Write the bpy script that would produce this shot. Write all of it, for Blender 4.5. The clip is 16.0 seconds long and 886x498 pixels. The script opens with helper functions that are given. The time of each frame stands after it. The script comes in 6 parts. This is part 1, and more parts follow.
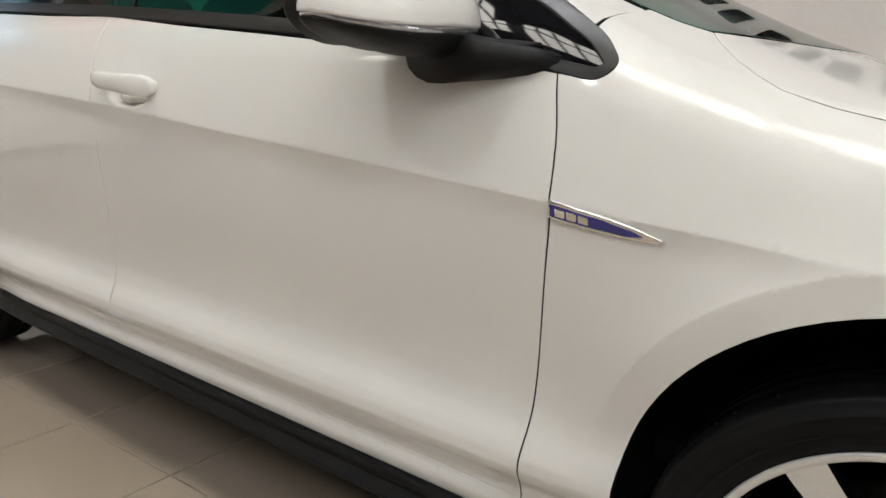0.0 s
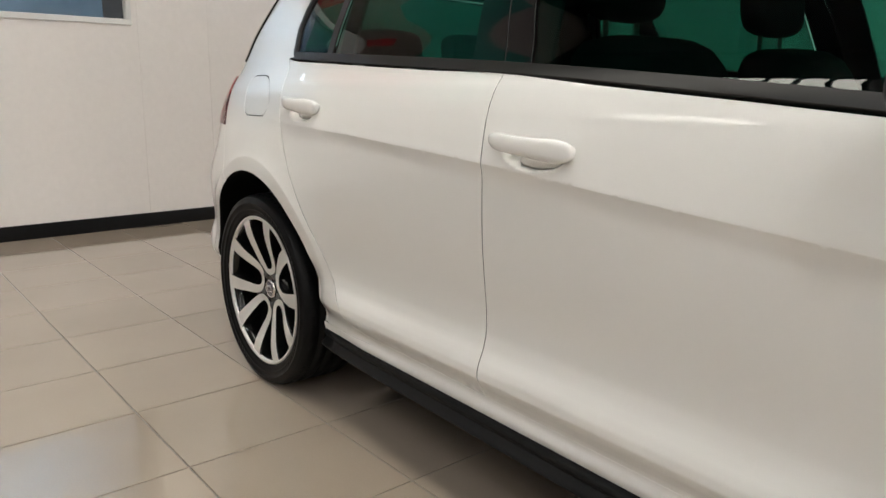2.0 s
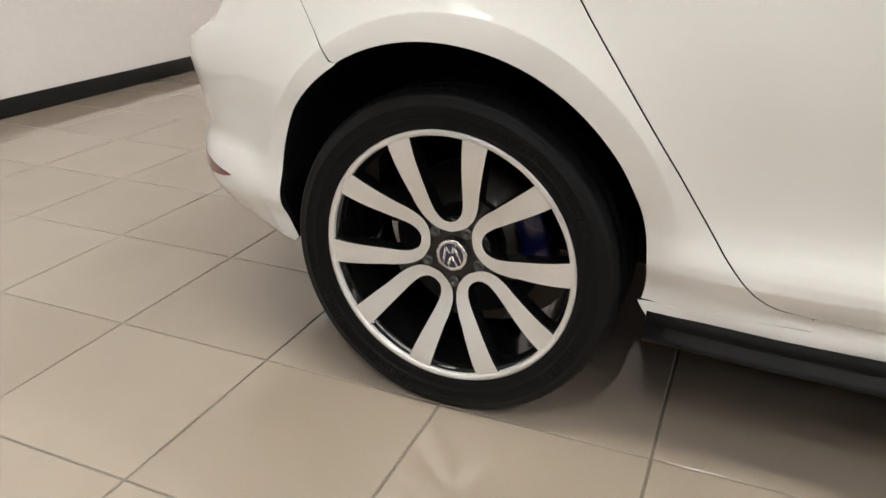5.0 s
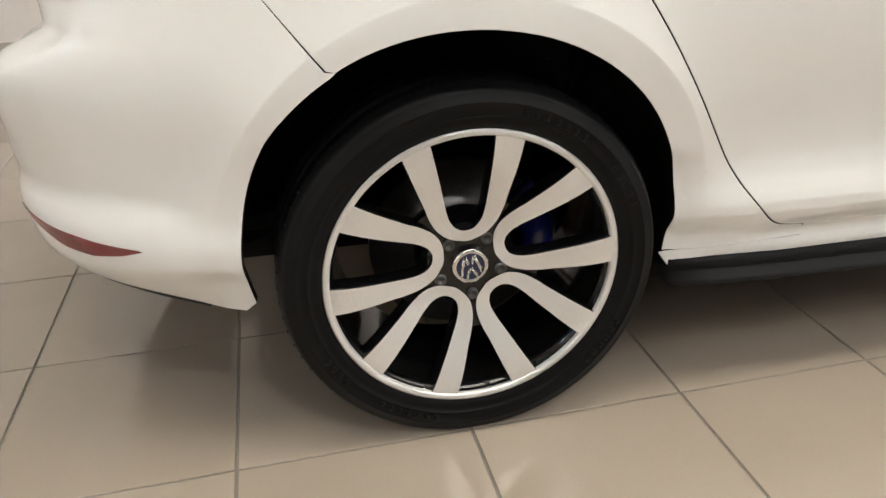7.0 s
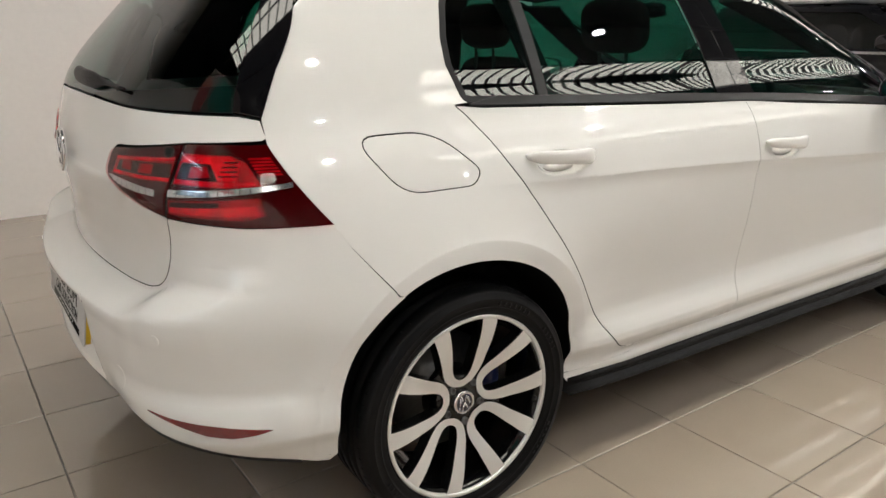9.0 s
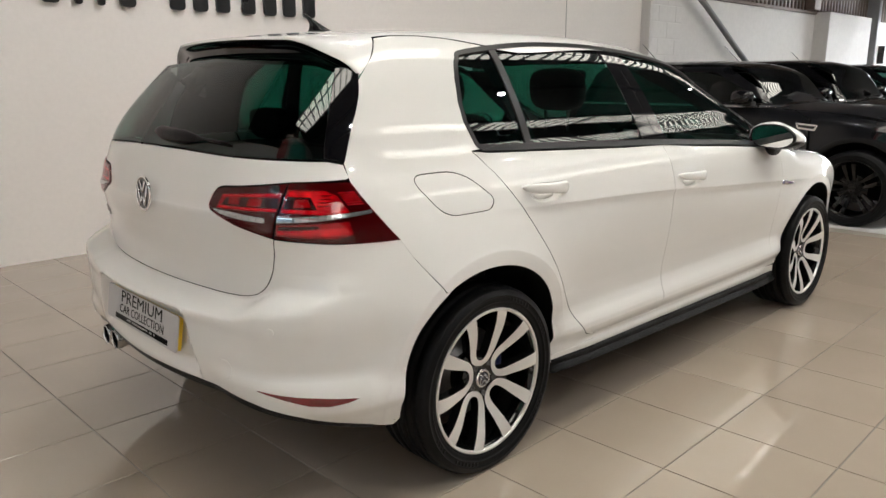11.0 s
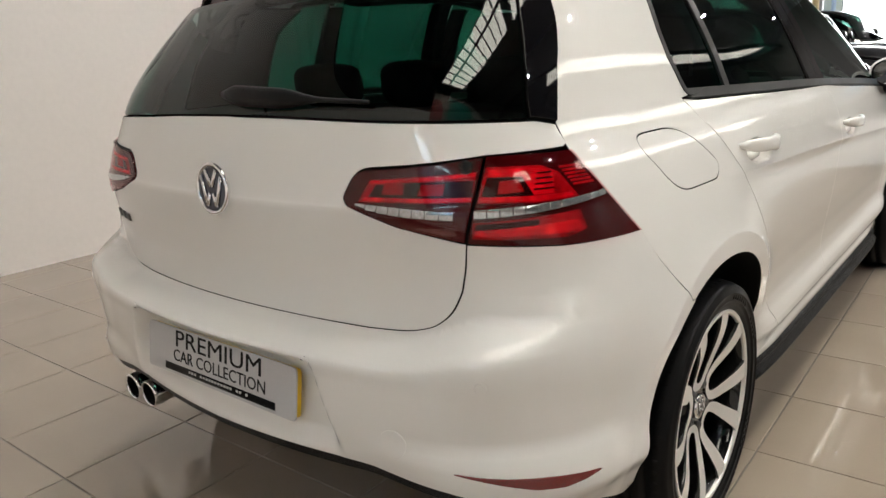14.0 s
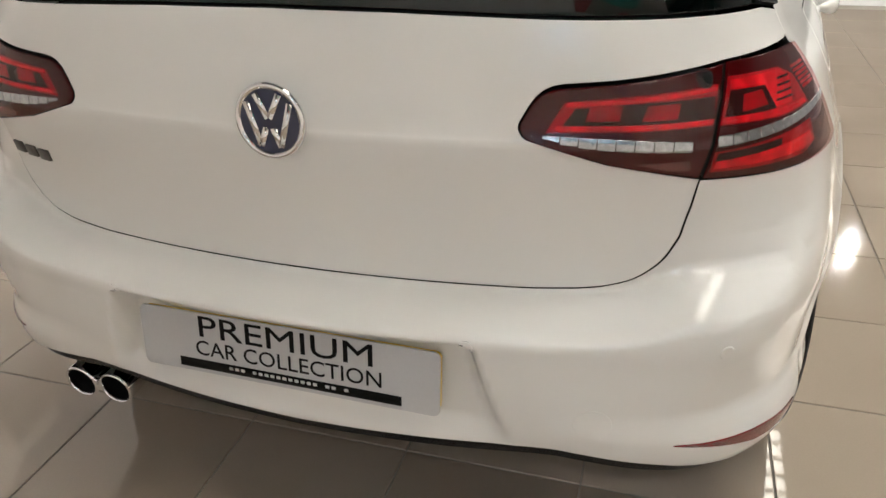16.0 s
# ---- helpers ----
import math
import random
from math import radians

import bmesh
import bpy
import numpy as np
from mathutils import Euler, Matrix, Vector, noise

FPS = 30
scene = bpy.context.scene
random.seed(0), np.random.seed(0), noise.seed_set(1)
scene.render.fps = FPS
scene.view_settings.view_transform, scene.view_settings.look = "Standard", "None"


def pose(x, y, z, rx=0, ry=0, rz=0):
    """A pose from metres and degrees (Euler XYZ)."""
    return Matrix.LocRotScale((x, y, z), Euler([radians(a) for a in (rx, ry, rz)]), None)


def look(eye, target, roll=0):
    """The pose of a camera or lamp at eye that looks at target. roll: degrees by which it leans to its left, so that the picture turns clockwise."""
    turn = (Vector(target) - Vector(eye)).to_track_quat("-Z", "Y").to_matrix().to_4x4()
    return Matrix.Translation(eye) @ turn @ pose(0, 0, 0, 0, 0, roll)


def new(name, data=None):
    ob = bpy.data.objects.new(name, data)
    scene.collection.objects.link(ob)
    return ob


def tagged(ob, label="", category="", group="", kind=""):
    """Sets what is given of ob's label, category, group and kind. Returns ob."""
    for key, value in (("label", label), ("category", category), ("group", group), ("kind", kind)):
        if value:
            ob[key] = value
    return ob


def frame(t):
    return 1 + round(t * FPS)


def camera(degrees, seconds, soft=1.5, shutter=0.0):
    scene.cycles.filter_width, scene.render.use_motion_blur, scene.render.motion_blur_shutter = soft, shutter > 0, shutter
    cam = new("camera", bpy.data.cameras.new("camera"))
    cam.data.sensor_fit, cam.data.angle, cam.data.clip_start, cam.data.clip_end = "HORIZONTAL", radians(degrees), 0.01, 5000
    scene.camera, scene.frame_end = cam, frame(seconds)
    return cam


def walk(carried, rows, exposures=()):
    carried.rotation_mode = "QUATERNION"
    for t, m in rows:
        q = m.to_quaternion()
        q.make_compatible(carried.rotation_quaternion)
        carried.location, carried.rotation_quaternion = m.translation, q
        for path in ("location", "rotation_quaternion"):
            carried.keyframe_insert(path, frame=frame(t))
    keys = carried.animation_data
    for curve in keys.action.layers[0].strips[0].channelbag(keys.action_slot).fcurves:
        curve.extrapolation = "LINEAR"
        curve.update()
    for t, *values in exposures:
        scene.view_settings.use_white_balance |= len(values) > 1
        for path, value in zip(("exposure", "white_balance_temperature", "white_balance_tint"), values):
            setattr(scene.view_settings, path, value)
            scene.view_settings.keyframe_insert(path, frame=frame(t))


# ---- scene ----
cam = camera(62.0, 16.0)
PATH = [
    (0, (2.588, -1.707, 0.907), (1.435, -0.14, 0.442), 2.0),
    (0.5, (2.536, -1.747, 0.923), (1.256, -0.267, 0.512), 2.0),
    (1, (2.477, -1.786, 0.969), (1.094, -0.39, 0.597), 1.8),
    (1.5, (2.358, -1.839, 1.002), (0.898, -0.524, 0.629), 1.2),
    (2, (2.148, -1.873, 0.98), (0.64, -0.636, 0.536), 1.0),
    (2.5, (1.875, -1.911, 0.943), (0.358, -0.705, 0.449), 0.9),
    (3, (1.571, -1.958, 0.914), (0.101, -0.717, 0.365), -0.2),
    (3.5, (1.28, -1.971, 0.892), (-0.089, -0.668, 0.236), 0.2),
    (4, (0.993, -1.964, 0.889), (-0.204, -0.551, 0.134), 0.5),
    (4.2, (0.887, -1.976, 0.886), (-0.232, -0.506, 0.122), 0.5),
    (6.3, (-0.009, -1.897, 0.853), (-0.009, -0.097, -0.018), -1.1),
    (6.5, (-0.065, -1.878, 0.861), (0.046, -0.09, -0.029), -1.4),
    (7, (-0.261, -1.873, 0.88), (0.103, -0.126, -0.021), -1.3),
    (7.5, (-0.419, -1.96, 0.962), (0.171, -0.245, 0.119), -0.3),
    (8, (-0.591, -2.034, 1.098), (0.202, -0.375, 0.312), -0.6),
    (8.5, (-0.811, -2.078, 1.166), (0.152, -0.46, 0.492), -1.5),
    (9, (-0.984, -2.183, 1.217), (0.097, -0.604, 0.638), -0.2),
    (9.5, (-1.196, -2.234, 1.234), (0.036, -0.735, 0.748), 0.4),
    (9.7, (-1.278, -2.245, 1.245), (-0.006, -0.773, 0.783), 0.5),
    (11.8, (-1.785, -2.415, 1.262), (-0.389, -1.056, 0.81), -0.9),
    (12, (-1.81, -2.36, 1.257), (-0.393, -1.022, 0.809), -1.0),
    (12.5, (-1.826, -2.174, 1.225), (-0.378, -0.869, 0.776), -0.9),
    (13, (-1.744, -1.928, 1.205), (-0.298, -0.63, 0.732), -1.7),
    (13.5, (-1.673, -1.672, 1.172), (-0.218, -0.395, 0.669), -2.3),
    (14, (-1.629, -1.399, 1.173), (-0.137, -0.173, 0.652), -3.1),
    (14.5, (-1.575, -1.176, 1.162), (-0.052, -0.047, 0.525), -3.7),
    (15, (-1.538, -1.001, 1.2), (0.006, -0.055, 0.352), -3.5),
    (15.5, (-1.582, -0.787, 1.256), (0.032, -0.067, 0.32), -2.3),
    (16, (-1.62, -0.579, 1.262), (0.035, -0.019, 0.287), -2.2),
]
walk(cam, [(t, look(e, g, r)) for t, e, g, r in PATH],
     exposures=[(0, -0.15, 6000, 10), (2.5, -0.05, 6050, 10), (4, 0.2, 5950, 10), (6.5, 0.5, 6100, 10), (8, 0.22, 6050, 10), (9.5, 0.08, 6100, 10), (12, 0.12, 6050, 10), (14, 0.1, 6150, 10), (16, 0.27, 6150, 10)])

# ---- light: rooflights, high-bay lamps, daylight at the far shutter ----
world = bpy.data.worlds.new("daylight")
scene.world = world
world.use_nodes = True
wn = world.node_tree
sky = wn.nodes.new("ShaderNodeTexSky")
sky.sky_type, sky.sun_disc = "NISHITA", False
sky.sun_elevation, sky.sun_rotation = radians(40), radians(100)
wn.nodes["Background"].inputs["Strength"].default_value = 0.12
wn.links.new(sky.outputs[0], wn.nodes["Background"].inputs["Color"])
ROOFLIGHT = 8.5
HIGHBAY = 1050.0


# ---- materials ----
def material(name):
    m = bpy.data.materials.new(name)
    m.use_nodes = True
    return m, m.node_tree, m.node_tree.nodes["Principled BSDF"]


def node(nt, kind, **values):
    n = nt.nodes.new(kind)
    for k, v in values.items():
        n.inputs[k.replace("_", " ")].default_value = v
    return n


def surface(name, colour, rough=0.5, metal=0.0, coat=0.0, vary=0.12, grain=40.0, bump=0.0, big=2.0, spec=0.5, rvary=0.08, bumpscale=None):
    """Paint, plastic, rubber or metal with wear at two scales."""
    m, nt, b = material(name)
    tc = nt.nodes.new("ShaderNodeTexCoord")
    n1 = node(nt, "ShaderNodeTexNoise", Scale=grain, Detail=4.0)
    n2 = node(nt, "ShaderNodeTexNoise", Scale=big, Detail=3.0)
    add = nt.nodes.new("ShaderNodeMath")
    add.operation = "ADD"
    for n in (n1, n2):
        nt.links.new(tc.outputs["Object"], n.inputs["Vector"])
    nt.links.new(n1.outputs["Fac"], add.inputs[0])
    nt.links.new(n2.outputs["Fac"], add.inputs[1])
    ramp = nt.nodes.new("ShaderNodeMapRange")
    ramp.inputs["From Min"].default_value, ramp.inputs["From Max"].default_value = 0.6, 1.4
    ramp.inputs["To Min"].default_value, ramp.inputs["To Max"].default_value = 1 - vary, 1 + vary
    nt.links.new(add.outputs[0], ramp.inputs["Value"])
    mul = nt.nodes.new("ShaderNodeMix")
    mul.data_type, mul.blend_type = "RGBA", "MULTIPLY"
    mul.inputs["Factor"].default_value = 1.0
    mul.inputs["A"].default_value = (*colour, 1)
    nt.links.new(ramp.outputs[0], mul.inputs["B"])
    nt.links.new(mul.outputs["Result"], b.inputs["Base Color"])
    r2 = nt.nodes.new("ShaderNodeMapRange")
    r2.inputs["From Min"].default_value, r2.inputs["From Max"].default_value = 0.35, 0.65
    r2.inputs["To Min"].default_value, r2.inputs["To Max"].default_value = max(rough - rvary, 0.01), rough + rvary
    nt.links.new(n2.outputs["Fac"], r2.inputs["Value"])
    nt.links.new(r2.outputs[0], b.inputs["Roughness"])
    b.inputs["Metallic"].default_value = metal
    b.inputs["Specular IOR Level"].default_value = spec
    b.inputs["Coat Weight"].default_value = coat
    b.inputs["Coat Roughness"].default_value = 0.02
    b.inputs["Coat IOR"].default_value = 1.55
    if bump:
        bp = node(nt, "ShaderNodeBump", Strength=bump, Distance=0.002)
        if bumpscale:
            n3 = node(nt, "ShaderNodeTexNoise", Scale=bumpscale, Detail=2.0)
            nt.links.new(tc.outputs["Object"], n3.inputs["Vector"])
            nt.links.new(n3.outputs["Fac"], bp.inputs["Height"])
        else:
            nt.links.new(n1.outputs["Fac"], bp.inputs["Height"])
        nt.links.new(bp.outputs[0], b.inputs["Normal"])
    return m


def tinted_glass(name, tint, rough=0.01):
    """A pane: tinted straight view through it, sharp gloss that grows towards grazing views."""
    m, nt, b = material(name)
    nt.nodes.remove(b)
    out = nt.nodes["Material Output"]
    tr = nt.nodes.new("ShaderNodeBsdfTransparent")
    tr.inputs["Color"].default_value = (*tint, 1)
    gl = node(nt, "ShaderNodeBsdfGlossy", Roughness=rough)
    lw = node(nt, "ShaderNodeLayerWeight", Blend=0.5)
    pw = nt.nodes.new("ShaderNodeMath")
    pw.operation, pw.inputs[1].default_value = "POWER", 5.0
    nt.links.new(lw.outputs["Facing"], pw.inputs[0])
    ma = nt.nodes.new("ShaderNodeMath")
    ma.operation, ma.inputs[1].default_value, ma.inputs[2].default_value = "MULTIPLY_ADD", 0.92, 0.055
    nt.links.new(pw.outputs[0], ma.inputs[0])
    mx = nt.nodes.new("ShaderNodeMixShader")
    nt.links.new(ma.outputs[0], mx.inputs["Fac"])
    nt.links.new(tr.outputs[0], mx.inputs[1])
    nt.links.new(gl.outputs[0], mx.inputs[2])
    nt.links.new(mx.outputs[0], out.inputs["Surface"])
    return m


def glow(name, colour, strength):
    m, nt, b = material(name)
    b.inputs["Base Color"].default_value = (*colour, 1)
    b.inputs["Emission Color"].default_value = (*colour, 1)
    b.inputs["Emission Strength"].default_value = strength
    return m


WHITE = surface("white_car_paint", (0.80, 0.79, 0.765), 0.32, coat=1.0, spec=0.12, vary=0.015, grain=900, big=1.5, rvary=0.03)
BLACK_GLOSS = surface("gloss_black_trim", (0.004, 0.004, 0.005), 0.05, coat=0.0, vary=0.1, rvary=0.02)
BLACK_PLASTIC = surface("textured_black_plastic", (0.0075, 0.0075, 0.008), 0.42, spec=0.16, vary=0.2, grain=600, bump=0.3, bumpscale=1500)
DARK = surface("underbody_and_gap_shade", (0.006, 0.006, 0.006), 0.85, spec=0.1, vary=0.3, grain=20)
TRIM = surface("dark_cabin_cloth", (0.010, 0.010, 0.011), 0.85, spec=0.15, vary=0.25, grain=300, bump=0.3)
RUBBER = surface("tyre_rubber", (0.0055, 0.0055, 0.0058), 0.45, spec=0.13, vary=0.25, grain=60, bump=0.15, big=8)
SEAL = surface("rubber_seal", (0.009, 0.009, 0.009), 0.38, spec=0.3, vary=0.15)
ALLOY = surface("machined_alloy", (0.80, 0.79, 0.77), 0.36, metal=0.55, vary=0.05, grain=300, rvary=0.05)
WHEEL_BLACK = surface("gloss_black_wheel_paint", (0.0045, 0.0045, 0.0045), 0.10, spec=0.35, coat=0.25, vary=0.2, rvary=0.04)
CHROME = surface("chrome", (0.85, 0.85, 0.86), 0.06, metal=1.0, vary=0.03, rvary=0.03)
STEEL = surface("brake_disc_steel", (0.13, 0.125, 0.12), 0.4, metal=1.0, vary=0.2, grain=80)
BLUE = surface("blue_caliper_paint", (0.001, 0.004, 0.07), 0.3, coat=0.4)
NAVY = surface("navy_enamel", (0.012, 0.016, 0.05), 0.15, coat=0.5)
BOLT = surface("dull_bolt_steel", (0.10, 0.10, 0.10), 0.35, metal=1.0, vary=0.1)
GLASS_CLEAR = tinted_glass("green_tinted_glass", (0.17, 0.46, 0.37))
GLASS_DARK = tinted_glass("privacy_glass", (0.085, 0.26, 0.21))


# ---- mesh helpers ----
def part(name, bm, material_, parent=None, label="", smooth=True):
    """One mesh object from a bmesh, under a thing or a part."""
    me = bpy.data.meshes.new(name)
    bm.to_mesh(me)
    bm.free()
    if smooth:
        me.polygons.foreach_set("use_smooth", [True] * len(me.polygons))
    for m in material_ if isinstance(material_, (list, tuple)) else [material_]:
        me.materials.append(m)
    ob = new(name, me)
    ob.parent = parent
    return tagged(ob, label)


def flat(ob):
    ob.data.polygons.foreach_set("use_smooth", [False] * len(ob.data.polygons))
    return ob


def thing(name, at, label, category, group="", kind=""):
    ob = new(name)
    ob.empty_display_size = 0.1
    ob.matrix_basis = at if isinstance(at, Matrix) else Matrix.Translation(at)
    return tagged(ob, label, category, group, kind)


def box(lo, hi, bevel=0.0, m=None, segs=2):
    bm = bmesh.new()
    bmesh.ops.create_cube(bm, size=1.0)
    for v in bm.verts:
        v.co = Vector([lo[i] + (v.co[i] + 0.5) * (hi[i] - lo[i]) for i in range(3)])
    if bevel:
        bmesh.ops.bevel(bm, geom=bm.edges[:], offset=bevel, segments=segs, affect="EDGES", profile=0.5)
    if m:
        bmesh.ops.transform(bm, matrix=m, verts=bm.verts)
    return bm


def merged(*bms):
    out = bmesh.new()
    for b in bms:
        me = bpy.data.meshes.new("tmp")
        b.to_mesh(me)
        b.free()
        out.from_mesh(me)
        bpy.data.meshes.remove(me)
    return out


def moved(bm, m):
    bmesh.ops.transform(bm, matrix=m, verts=bm.verts)
    return bm


def lathe(profile, n=48, axis="y", closed=False):
    """Turns (radius, along) pairs round an axis."""
    bm = bmesh.new()
    rings = []
    for k in range(n):
        a = 2 * math.pi * k / n
        c, s = math.cos(a), math.sin(a)
        ring = []
        for r, h in profile:
            p = {"y": (r * c, h, r * s), "z": (r * c, r * s, h), "x": (h, r * c, r * s)}[axis]
            ring.append(bm.verts.new(p))
        rings.append(ring)
    m = len(profile)
    for k in range(n):
        a, b = rings[k], rings[(k + 1) % n]
        for i in range(m if closed else m - 1):
            j = (i + 1) % m
            bm.faces.new((a[i], a[j], b[j], b[i]))
    bmesh.ops.remove_doubles(bm, verts=bm.verts, dist=1e-6)
    bmesh.ops.recalc_face_normals(bm, faces=bm.faces)
    return bm


def tube(points, radius, n=10, taper=None):
    """A round bar along points."""
    bm = bmesh.new()
    pts = [Vector(p) for p in points]
    rings = []
    for i, p in enumerate(pts):
        d = (pts[min(i + 1, len(pts) - 1)] - pts[max(i - 1, 0)]).normalized()
        u = d.orthogonal().normalized() if abs(d.z) > 0.95 else d.cross(Vector((0, 0, 1))).normalized()
        v = d.cross(u)
        r = radius * (taper[i] if taper else 1)
        rings.append([bm.verts.new(p + (u * math.cos(2 * math.pi * k / n) + v * math.sin(2 * math.pi * k / n)) * r) for k in range(n)])
    for a, b in zip(rings, rings[1:]):
        for k in range(n):
            bm.faces.new((a[k], a[(k + 1) % n], b[(k + 1) % n], b[k]))
    bm.faces.new(rings[0][::-1])
    bm.faces.new(rings[-1])
    bmesh.ops.recalc_face_normals(bm, faces=bm.faces)
    return bm


def prism(outline, depth, bevel=0.0, m=None):
    """A flat outline in x, y given a thickness in z, from 0 to depth."""
    bm = bmesh.new()
    f = bm.faces.new([bm.verts.new((x, y, 0)) for x, y in outline])
    r = bmesh.ops.extrude_face_region(bm, geom=[f])
    bmesh.ops.translate(bm, vec=(0, 0, depth), verts=[v for v in r["geom"] if isinstance(v, bmesh.types.BMVert)])
    bmesh.ops.recalc_face_normals(bm, faces=bm.faces)
    if bevel:
        top = [e for e in bm.edges if all(abs(v.co.z - depth) < 1e-6 for v in e.verts)]
        bmesh.ops.bevel(bm, geom=top, offset=bevel, segments=2, affect="EDGES", profile=0.5)
    if m:
        bmesh.ops.transform(bm, matrix=m, verts=bm.verts)
    return bm


def badge_bars(r, depth, m):
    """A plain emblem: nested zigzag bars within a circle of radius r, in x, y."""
    bms = []
    w = 0.19 * r
    def bar(a, b):
        a, b = Vector(a) * r, Vector(b) * r
        d = (b - a).normalized()
        n = Vector((-d.y, d.x)) * w / 2
        bms.append(prism([tuple(a + n), tuple(a - n), tuple(b - n), tuple(b + n)], depth))
    for s in (-1, 1):
        bar((s * 0.40, 0.84), (s * 0.03, 0.10))
        bar((s * 0.74, 0.58), (s * 0.34, -0.78))
        bar((s * 0.34, -0.78), (s * 0.12, -0.20))
    return moved(merged(*bms), m)


def lettering(name, words, size, at, material_, parent, depth=0.0015, width=None):
    """Raised letters in the built-in font, as a mesh."""
    cu = bpy.data.curves.new(name, "FONT")
    cu.body, cu.size, cu.align_x, cu.align_y, cu.extrude = words, size, "CENTER", "CENTER", depth
    cu.resolution_u = 3
    tmp = bpy.data.objects.new(name, cu)
    scene.collection.objects.link(tmp)
    me = bpy.data.meshes.new_from_object(tmp.evaluated_get(bpy.context.evaluated_depsgraph_get()))
    bpy.data.objects.remove(tmp)
    me.materials.clear()
    me.materials.append(material_)
    if width:
        xs = [v.co.x for v in me.vertices]
        k = width / (max(xs) - min(xs))
        for v in me.vertices:
            v.co.x *= k
    ob = new(name, me)
    ob.parent = parent
    ob.matrix_basis = at
    return ob


# ---- curved sheet bodies: one implicit shape per car, panels cut from it ----
def curve(*pts):
    """A smooth monotone curve through (x, y) pairs."""
    xs, ys = np.array(pts, float).T
    h, d = np.diff(xs), np.diff(ys) / np.diff(xs)
    m = np.zeros(len(xs))
    m[0], m[-1] = d[0], d[-1]
    for i in range(1, len(xs) - 1):
        if d[i - 1] * d[i] > 0:
            w1, w2 = 2 * h[i] + h[i - 1], h[i] + 2 * h[i - 1]
            m[i] = (w1 + w2) / (w1 / d[i - 1] + w2 / d[i])

    def at(x):
        x = np.clip(np.asarray(x, float), xs[0], xs[-1])
        k = np.clip(np.searchsorted(xs, x) - 1, 0, len(h) - 1)
        t = (x - xs[k]) / h[k]
        return (ys[k] * (1 + 2 * t) * (1 - t) ** 2 + h[k] * m[k] * t * (1 - t) ** 2
                + ys[k + 1] * t * t * (3 - 2 * t) + h[k] * m[k + 1] * t * t * (t - 1))
    return at


def smax(a, b, k):
    h = np.maximum(k - np.abs(a - b), 0) / k
    return np.maximum(a, b) + h * h * k / 4


def step(x, lo, hi):
    t = np.clip((np.asarray(x, float) - lo) / (hi - lo), 0, 1)
    return t * t * (3 - 2 * t)


class Body:
    """F(x, y, z) < 0 inside. Charts shoot rays from within to find the skin."""

    def __init__(self, F, xs=-0.30, ys=0.50, r=0.45):
        self.F, self.xs, self.ys, self.r = F, xs, ys, r
        self.mid = xs - r * math.pi / 2 - ys

    def cast(self, o, d, far):
        lo, hi = np.zeros(len(o)), np.full(len(o), far)
        for _ in range(34):
            t = (lo + hi) / 2
            p = o + d * t[:, None]
            ins = self.F(p[:, 0], p[:, 1], p[:, 2]) < 0
            lo, hi = np.where(ins, t, lo), np.where(ins, hi, t)
        return o + d * lo[:, None]

    def normals(self, p):
        e = 0.0015
        g = np.stack([self.F(*(p + np.eye(3)[i] * e).T) - self.F(*(p - np.eye(3)[i] * e).T) for i in range(3)], 1)
        return g / np.linalg.norm(g, axis=1)[:, None]

    def side(self, q):
        o = np.stack([q[:, 0], np.zeros(len(q)), q[:, 1]], 1)
        return self.cast(o, np.tile([0, -1.0, 0], (len(q), 1)), 1.3)

    def rear(self, q):
        o = np.stack([np.full(len(q), 0.3), q[:, 0], q[:, 1]], 1)
        return self.cast(o, np.tile([-1.0, 0, 0], (len(q), 1)), 1.6)

    def front(self, q):
        o = np.stack([np.full(len(q), 2.5), q[:, 0], q[:, 1]], 1)
        return self.cast(o, np.tile([1.0, 0, 0], (len(q), 1)), 1.6)

    def top(self, q):
        o = np.stack([q[:, 0], q[:, 1], np.full(len(q), 0.55)], 1)
        return self.cast(o, np.tile([0, 0, 1.0], (len(q), 1)), 1.4)

    def wrap(self, q):
        """u runs along the side (u = x), round the rear corner and across the rear to the other side."""
        u, z = q[:, 0].copy(), q[:, 1]
        flip = u < self.mid
        u = np.where(flip, 2 * self.mid - u, u)
        th = np.clip((self.xs - u) / self.r, 0, math.pi / 2)
        back = np.maximum(self.xs - u - self.r * math.pi / 2, 0)
        d = np.stack([-np.sin(th), -np.cos(th), np.zeros(len(u))], 1)
        o = np.stack([np.maximum(u, self.xs), np.where(back > 0, -(self.ys - back), np.where(u > self.xs, 0, -self.ys)), z], 1)
        p = self.cast(o, d, 1.3)
        p[:, 1] *= np.where(flip, -1, 1)
        return p

    def u_of(self, x, y):
        """Where on the wrap a place of the rear right quarter lies."""
        if x >= self.xs:
            return x
        if abs(y) <= self.ys:
            return self.xs - self.r * math.pi / 2 - (self.ys - abs(y))
        return self.xs - self.r * math.atan2(self.xs - x, abs(y) - self.ys)


